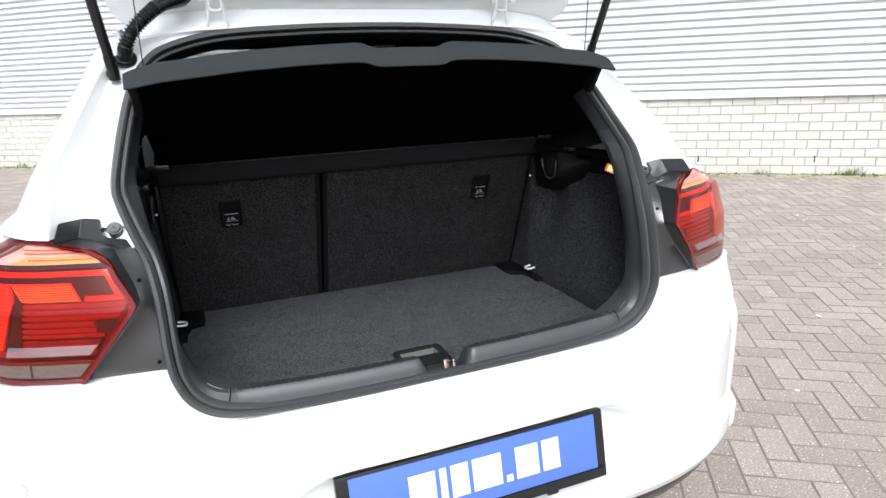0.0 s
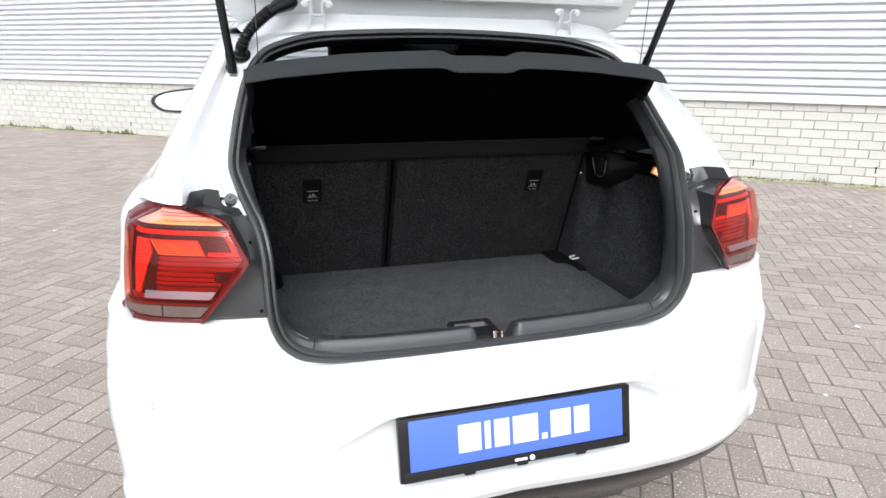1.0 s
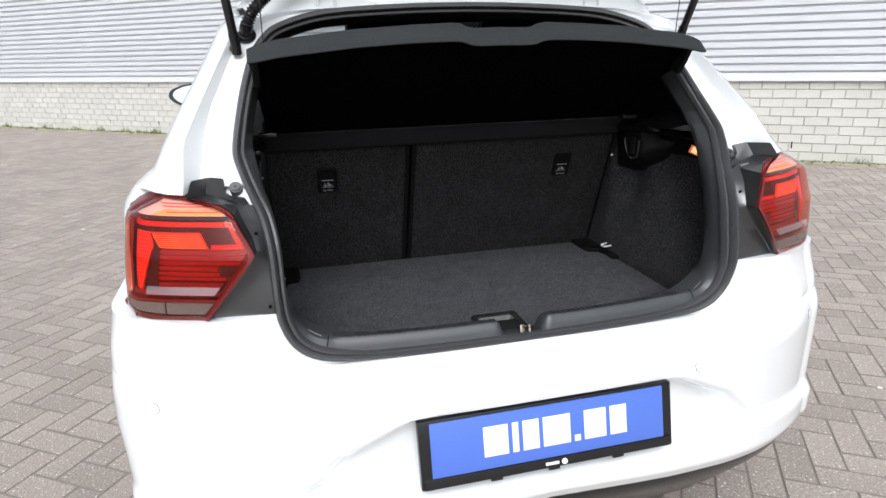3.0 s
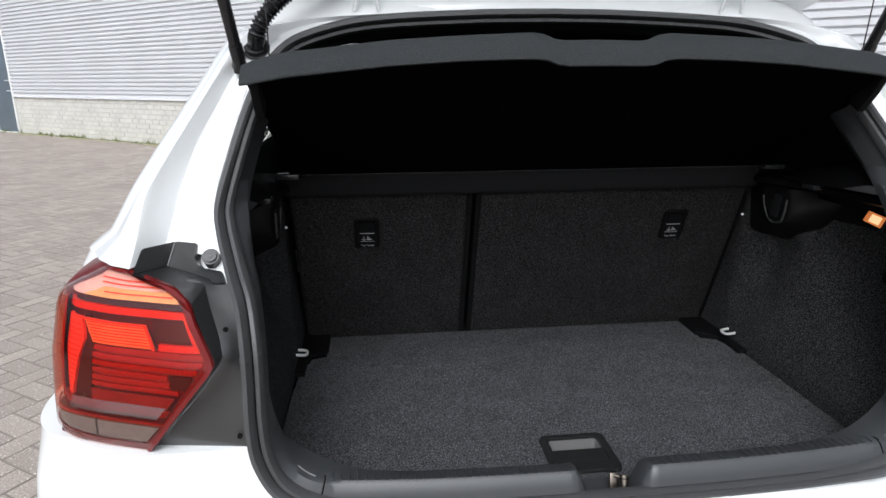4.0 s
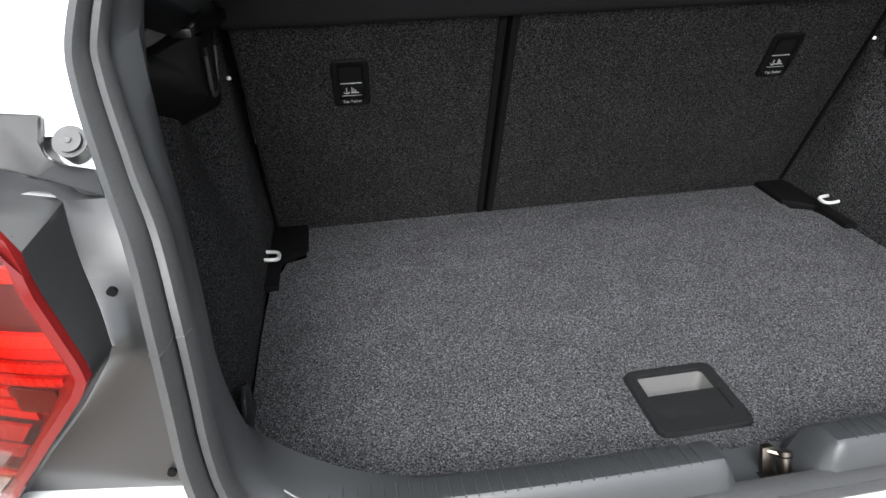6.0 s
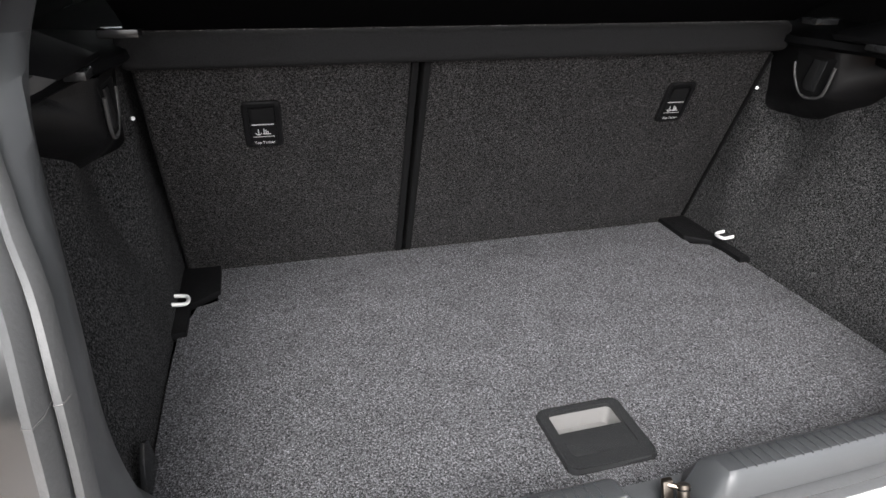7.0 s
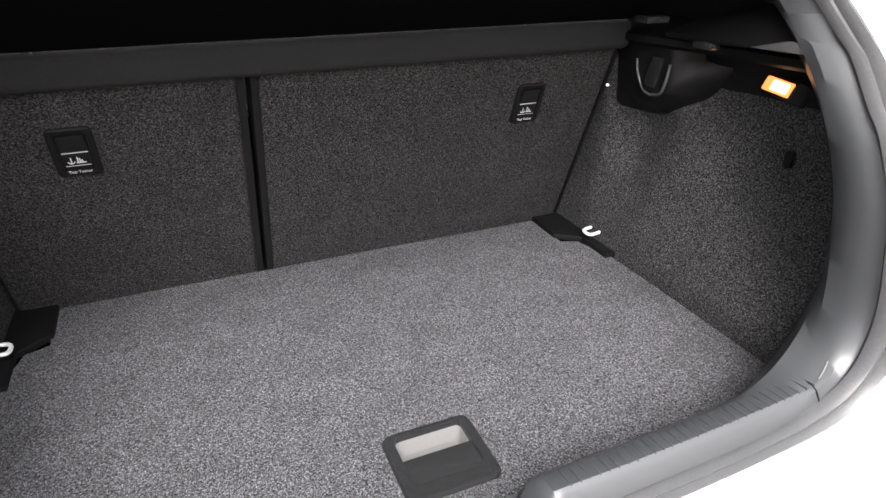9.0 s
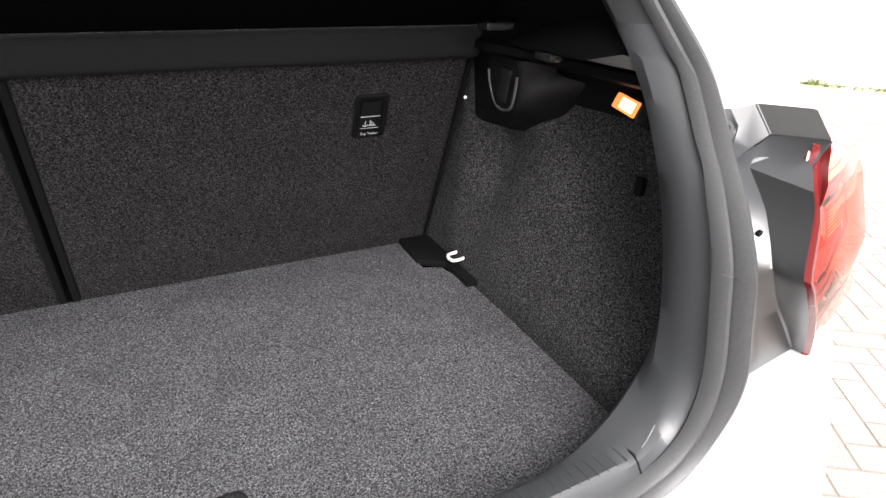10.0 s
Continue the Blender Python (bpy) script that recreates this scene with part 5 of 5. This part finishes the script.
def build_cladding():
    for k, (a, b) in enumerate(open_spans() + [(x0 - .07, x1 + .07) for x0, x1 in DOORS]):
        lo = PLINTH + .085 if k < 3 else PLINTH + .085 + 19 * .0855
        rows = []
        z = lo
        prof = [(0.0, -.006), (.019, -.006), (.022, -.038), (.075, -.040)]
        pts = []
        while z < 6.5:
            for dz, y in prof:
                pts.append((y, z + dz))
            z += .0855
        rows = [[(a, y, zz) for y, zz in pts], [(b, y, zz) for y, zz in pts]]
        part("cladding", grid(rows), SHEET, wall, "white horizontally ribbed sheet", smooth=False)
    for a, b in open_spans():
        bm = prism([(a, y, z) for y, z in ((.0, PLINTH + .086), (-.032, PLINTH + .084), (-.036, PLINTH + .034), (-.050, PLINTH + .028), (-.054, PLINTH - .004), (-.046, PLINTH - .004), (-.042, PLINTH + .018), (.0, PLINTH + .024))], (0, 0, 0), (b - a, 0, 0))
        part("flashing", bm, SHEET, wall, "white drip flashing", smooth=False)


build_cladding()


def build_door(k, s0, s1):
    door = tagged(new("door_%d" % k), "closed blue-grey steel door in a white frame", "door", kind="structure")
    door.matrix_basis = WALL
    part("leaf", box(s0, s1, -.012, .012, .03, 2.40, .004), DOORPAINT, door, "flat blue-grey door leaf")
    part("jamb", box(s0 - .07, s0 - .004, -.05, .012, 0, 2.46, .003), FRAMEPAINT, door)
    part("jamb", box(s1 + .004, s1 + .07, -.05, .012, 0, 2.46, .003), FRAMEPAINT, door)
    part("head", box(s0 - .07, s1 + .07, -.053, .012, 2.404, 2.498, .003), FRAMEPAINT, door)
    part("threshold", box(s0 - .06, s1 + .06, -.09, .01, -.01, .028, .004), FRAMEPAINT, door)
    for z in (1.05, 1.30):
        part("handle", tube([(s1 - .07, -.012, z), (s1 - .07, -.06, z), (s1 - .18, -.062, z)], .010, 8), SILVER, door)
    scr = tagged(new("boot_scraper"), "low dark metal boot scraper on the paving beside a door", "scraper")
    scr.matrix_basis = WALL @ pose(s0 - .42, -.24, 0)
    for dx in (-.15, .15):
        part("leg", tube([(dx, 0, -.01), (dx, 0, .10)], .010, 8), PLASTIC, scr)
    part("bar", tube(smooth_line([(-.22, 0, .09), (0, 0, .105), (.22, 0, .115)], 10), .016, 8), PLASTIC, scr)


for k, (a, b) in enumerate(DOORS):
    build_door(k + 1, a, b)


def brick_mesh(w):
    bm = box(-w / 2, w / 2, -.012, .012, -.0445, .0445)
    bmesh.ops.bevel(bm, geom=[e for e in bm.edges if all(v.co.y < 0 for v in e.verts)], offset=.004, segments=1, affect="EDGES")
    me = bpy.data.meshes.new("brick")
    bm.to_mesh(me)
    bm.free()
    me.materials.append(BRICK)
    return me


def build_bricks():
    rng = random.Random(4)
    whole = brick_mesh(.226)
    far = bmesh.new()
    for c in range(10):
        z = -.040 + .099 * c
        x = S0 + (.1175 if c % 2 else 0)
        while x < S1:
            x += .235
            lo, hi = x - .113, x + .113
            for a, b in DOORS:
                if lo < b + .07 and hi > a - .07:
                    lo, hi = (lo, min(hi, a - .075)) if x < (a + b) / 2 else (max(lo, b + .075), hi)
            if hi - lo < .03:
                continue
            push = rng.uniform(-.003, .003)
            if (5.6 < x < 9.9 or -5.6 < x < -2.4) and 0 < c < 10:
                ob = new("brick", whole)
                ob.parent = wall
                ob.matrix_basis = pose(x, -.001 + push, z, 0, rng.uniform(-.25, .25), 0)
            elif -23 < x < 16:
                y = -.013 + push
                a0, a1, b0, b1 = lo, hi, z - .0445, z + .0445
                v = [far.verts.new(p) for p in ((a0 + .004, y, b0 + .004), (a1 - .004, y, b0 + .004), (a1 - .004, y, b1 - .004), (a0 + .004, y, b1 - .004), (a0, y + .004, b0), (a1, y + .004, b0), (a1, y + .004, b1), (a0, y + .004, b1), (a0, .012, b0), (a1, .012, b0), (a1, .012, b1), (a0, .012, b1))]
                far.faces.new(v[:4])
                for i in range(4):
                    j = (i + 1) % 4
                    far.faces.new((v[4 + i], v[4 + j], v[j], v[i]))
                    far.faces.new((v[8 + i], v[8 + j], v[4 + j], v[4 + i]))
    for k in range(-9, 2):
        x = 6.58 + 1.24 * k
        part("weep_slot", box(x - .006, x + .006, -.0155, -.004, .150, .225), DEEPBLACK, wall, "open vertical joint")
    tagged(part("bricks", far, BRICKS, wall, smooth=False), kind="stuff")


# ---------------------------------------------------------------- ground
gb = bmesh.new()
bmesh.ops.create_grid(gb, x_segments=8, y_segments=8, size=900)
ground = tagged(part("ground", gb, SAND, None, smooth=False, m=pose(0, 0, -.0024)), "sandy ground under brown-grey herringbone concrete paving", "paving", kind="structure")


def build_paving():
    rng = random.Random(9)
    ang = radians(146.5)
    u, v = Vector((math.cos(ang), math.sin(ang), 0)), Vector((-math.sin(ang), math.cos(ang), 0))
    nrm = Vector((-.6213, -.7835, 0))

    def piece():
        bm = bmesh.new()
        a, b = .0984, .0484
        pts = [(a - .0025, b - .0025, 0), (-a + .0025, b - .0025, 0), (-a + .0025, -b + .0025, 0), (a - .0025, -b + .0025, 0), (a, b, -.0025), (-a, b, -.0025), (-a, -b, -.0025), (a, -b, -.0025), (a, b, -.03), (-a, b, -.03), (-a, -b, -.03), (a, -b, -.03)]
        w = [bm.verts.new(p) for p in pts]
        bm.faces.new(w[:4])
        for i in range(4):
            j = (i + 1) % 4
            bm.faces.new((w[4 + i], w[4 + j], w[j], w[i]))
            bm.faces.new((w[8 + i], w[8 + j], w[4 + j], w[4 + i]))
        bmesh.ops.recalc_face_normals(bm, faces=bm.faces)
        for f in list(bm.faces)[1:]:
            f.material_index = 1
        return bm

    bm = piece()
    me = bpy.data.meshes.new("paver")
    bm.to_mesh(me)
    base_v = np.array([tuple(q.co) for q in bm.verts])
    base_f = [[q.index for q in f.verts] for f in bm.faces]
    bm.free()
    me.materials.append(PAVER)
    me.materials.append(SAND)
    pave = tagged(new("pavement"), "brown-grey concrete pavers laid in herringbone", "paving", kind="structure")
    verts, faces, near = [], [], 0
    for i in range(-270, 270):
        for j in range(-270, 270):
            k = (i - j) % 4
            if k == 0:
                c, turn = (i + 1.0, j + .5), 0
            elif k == 3:
                c, turn = (i + .5 , j + 1.0), 90
            else:
                continue
            # cells of 0.1 m: a lying paver covers (i, j), (i+1, j); a standing one (i, j), (i, j+1)
            p = (u * c[0] + v * c[1]) * .1
            if not (-16.5 < p.x < 12.5 and -8.0 < p.y < 21.5):
                continue
            if (p - Vector((0, 8.968, 0))).dot(nrm) < .02:
                continue
            if abs(p.x) < .62 and .5 < p.y < 3.7:
                continue
            tilt = (rng.uniform(-.4, .4), rng.uniform(-.4, .4))
            m = Matrix.Translation((p.x, p.y, rng.uniform(-.0010, .0012))) @ Matrix.Rotation(ang + radians(turn) + rng.uniform(-.008, .008), 4, "Z") @ pose(0, 0, 0, tilt[0], tilt[1], 0)
            if near < 300 and (1.0 < p.x < 2.35 and -.2 < p.y < 1.9 or -2.1 < p.x < -.95 and .2 < p.y < 2.4):
                ob = new("paver", me)
                ob.parent = pave
                ob.matrix_basis = m
                near += 1
            else:
                n0 = len(verts)
                mm = np.array(m)
                verts.extend((base_v @ mm[:3, :3].T + mm[:3, 3]).tolist())
                faces.extend([[q + n0 for q in f] for f in base_f])
    rest = bpy.data.meshes.new("pavers")
    rest.from_pydata(verts, [], faces)
    rest.materials.append(PAVERS)
    rest.materials.append(SAND)
    rest.polygons.foreach_set("material_index", [0 if k % len(base_f) == 0 else 1 for k in range(len(faces))])
    ob = new("pavers", rest)
    ob.parent = pave
    tagged(ob, kind="stuff")


def build_weeds():
    rng = random.Random(3)
    bm = bmesh.new()
    for _ in range(3600):
        s = rng.uniform(-21, 13)
        thin = .25 + .75 * max(0, noise.noise((s * .9, 0, 0)) + .45)
        if rng.random() > thin:
            continue
        dpt = -abs(rng.gauss(0, .06)) - .02
        h = rng.uniform(.015, .075) * thin
        p = WALL @ Vector((s, dpt, -.008))
        a = rng.uniform(0, 6.28)
        w = Vector((math.cos(a), math.sin(a), 0)) * rng.uniform(.006, .016)
        tip = p + Vector((rng.uniform(-.04, .04), rng.uniform(-.04, .04), h + .01))
        mid = p.lerp(tip, .55) + Vector((0, 0, h * .15))
        q = [bm.verts.new(x) for x in (p - w, p + w, mid + w * .8, tip, mid - w * .8)]
        bm.faces.new(q)
    # tufts of thin blades against the wall
    for _ in range(90):
        s0, lush = rng.uniform(-20, 13), rng.uniform(.5, 1.0)
        for _ in range(rng.randint(12, 30)):
            p = WALL @ Vector((s0 + rng.gauss(0, .07), -.015 - abs(rng.gauss(0, .03)), -.008))
            a = rng.uniform(0, 6.28)
            w = Vector((math.cos(a), math.sin(a), 0)) * rng.uniform(.002, .005)
            tip = p + Vector((rng.uniform(-.05, .05), rng.uniform(-.05, .03), rng.uniform(.05, .16) * lush))
            mid = p.lerp(tip, .55) + Vector((0, 0, .012))
            q = [bm.verts.new(x) for x in (p - w, p + w, mid + w * .8, tip, mid - w * .8)]
            bm.faces.new(q)
    tagged(part("weeds", bm, GRASS, None, smooth=False), "low green weeds and moss along the foot of the wall", "weeds", kind="stuff")
    # mossy dirt washed against the wall
    mb = bmesh.new()
    for k in range(540):
        s = -21 + 34 * k / 540 + rng.uniform(-.05, .05)
        reach = .07 + .30 * max(0, noise.noise((s * 1.1, 3.7, 0)) + .5) * rng.uniform(.4, 1)
        c = Vector((s, -.012 - reach * .45, .004))
        n = rng.randint(7, 10)
        q = [c + Vector((rng.uniform(.05, .11) * math.cos(6.283 * j / n), reach * .55 * rng.uniform(.6, 1.1) * math.sin(6.283 * j / n), .0)) for j in range(n)]
        top = mb.verts.new(WALL @ (c + Vector((0, .01, rng.uniform(.004, .014)))))
        v = [mb.verts.new(WALL @ Vector((p.x, min(p.y, -.002), p.z))) for p in q]
        for j in range(n):
            mb.faces.new((v[j], v[(j + 1) % n], top))
    tagged(part("moss", mb, MOSS, None, smooth=False), "pale mossy dirt along the foot of the wall", "moss", kind="stuff")
    pb = bmesh.new()
    for _ in range(260):
        x, y = rng.uniform(-9, 7), rng.uniform(-1, 13)
        p = Vector((x, y, .003))
        if (p - Vector((0, 8.968, 0))).dot(Vector((-.6213, -.7835, 0))) < .1 or abs(x) < .8 and .2 < y < 4:
            continue
        r = rng.uniform(.006, .022)
        q = [pb.verts.new(p + Vector((r * math.cos(a) * rng.uniform(.5, 1), r * math.sin(a) * rng.uniform(.5, 1), rng.uniform(0, .006)))) for a in (0, 1.2, 2.5, 3.8, 5.1)]
        pb.faces.new(q)
    tagged(part("litter", pb, PETAL, None, smooth=False), "small pale petals and scraps on the paving", "litter", kind="stuff")


build_weeds()
build_bricks()
build_paving()
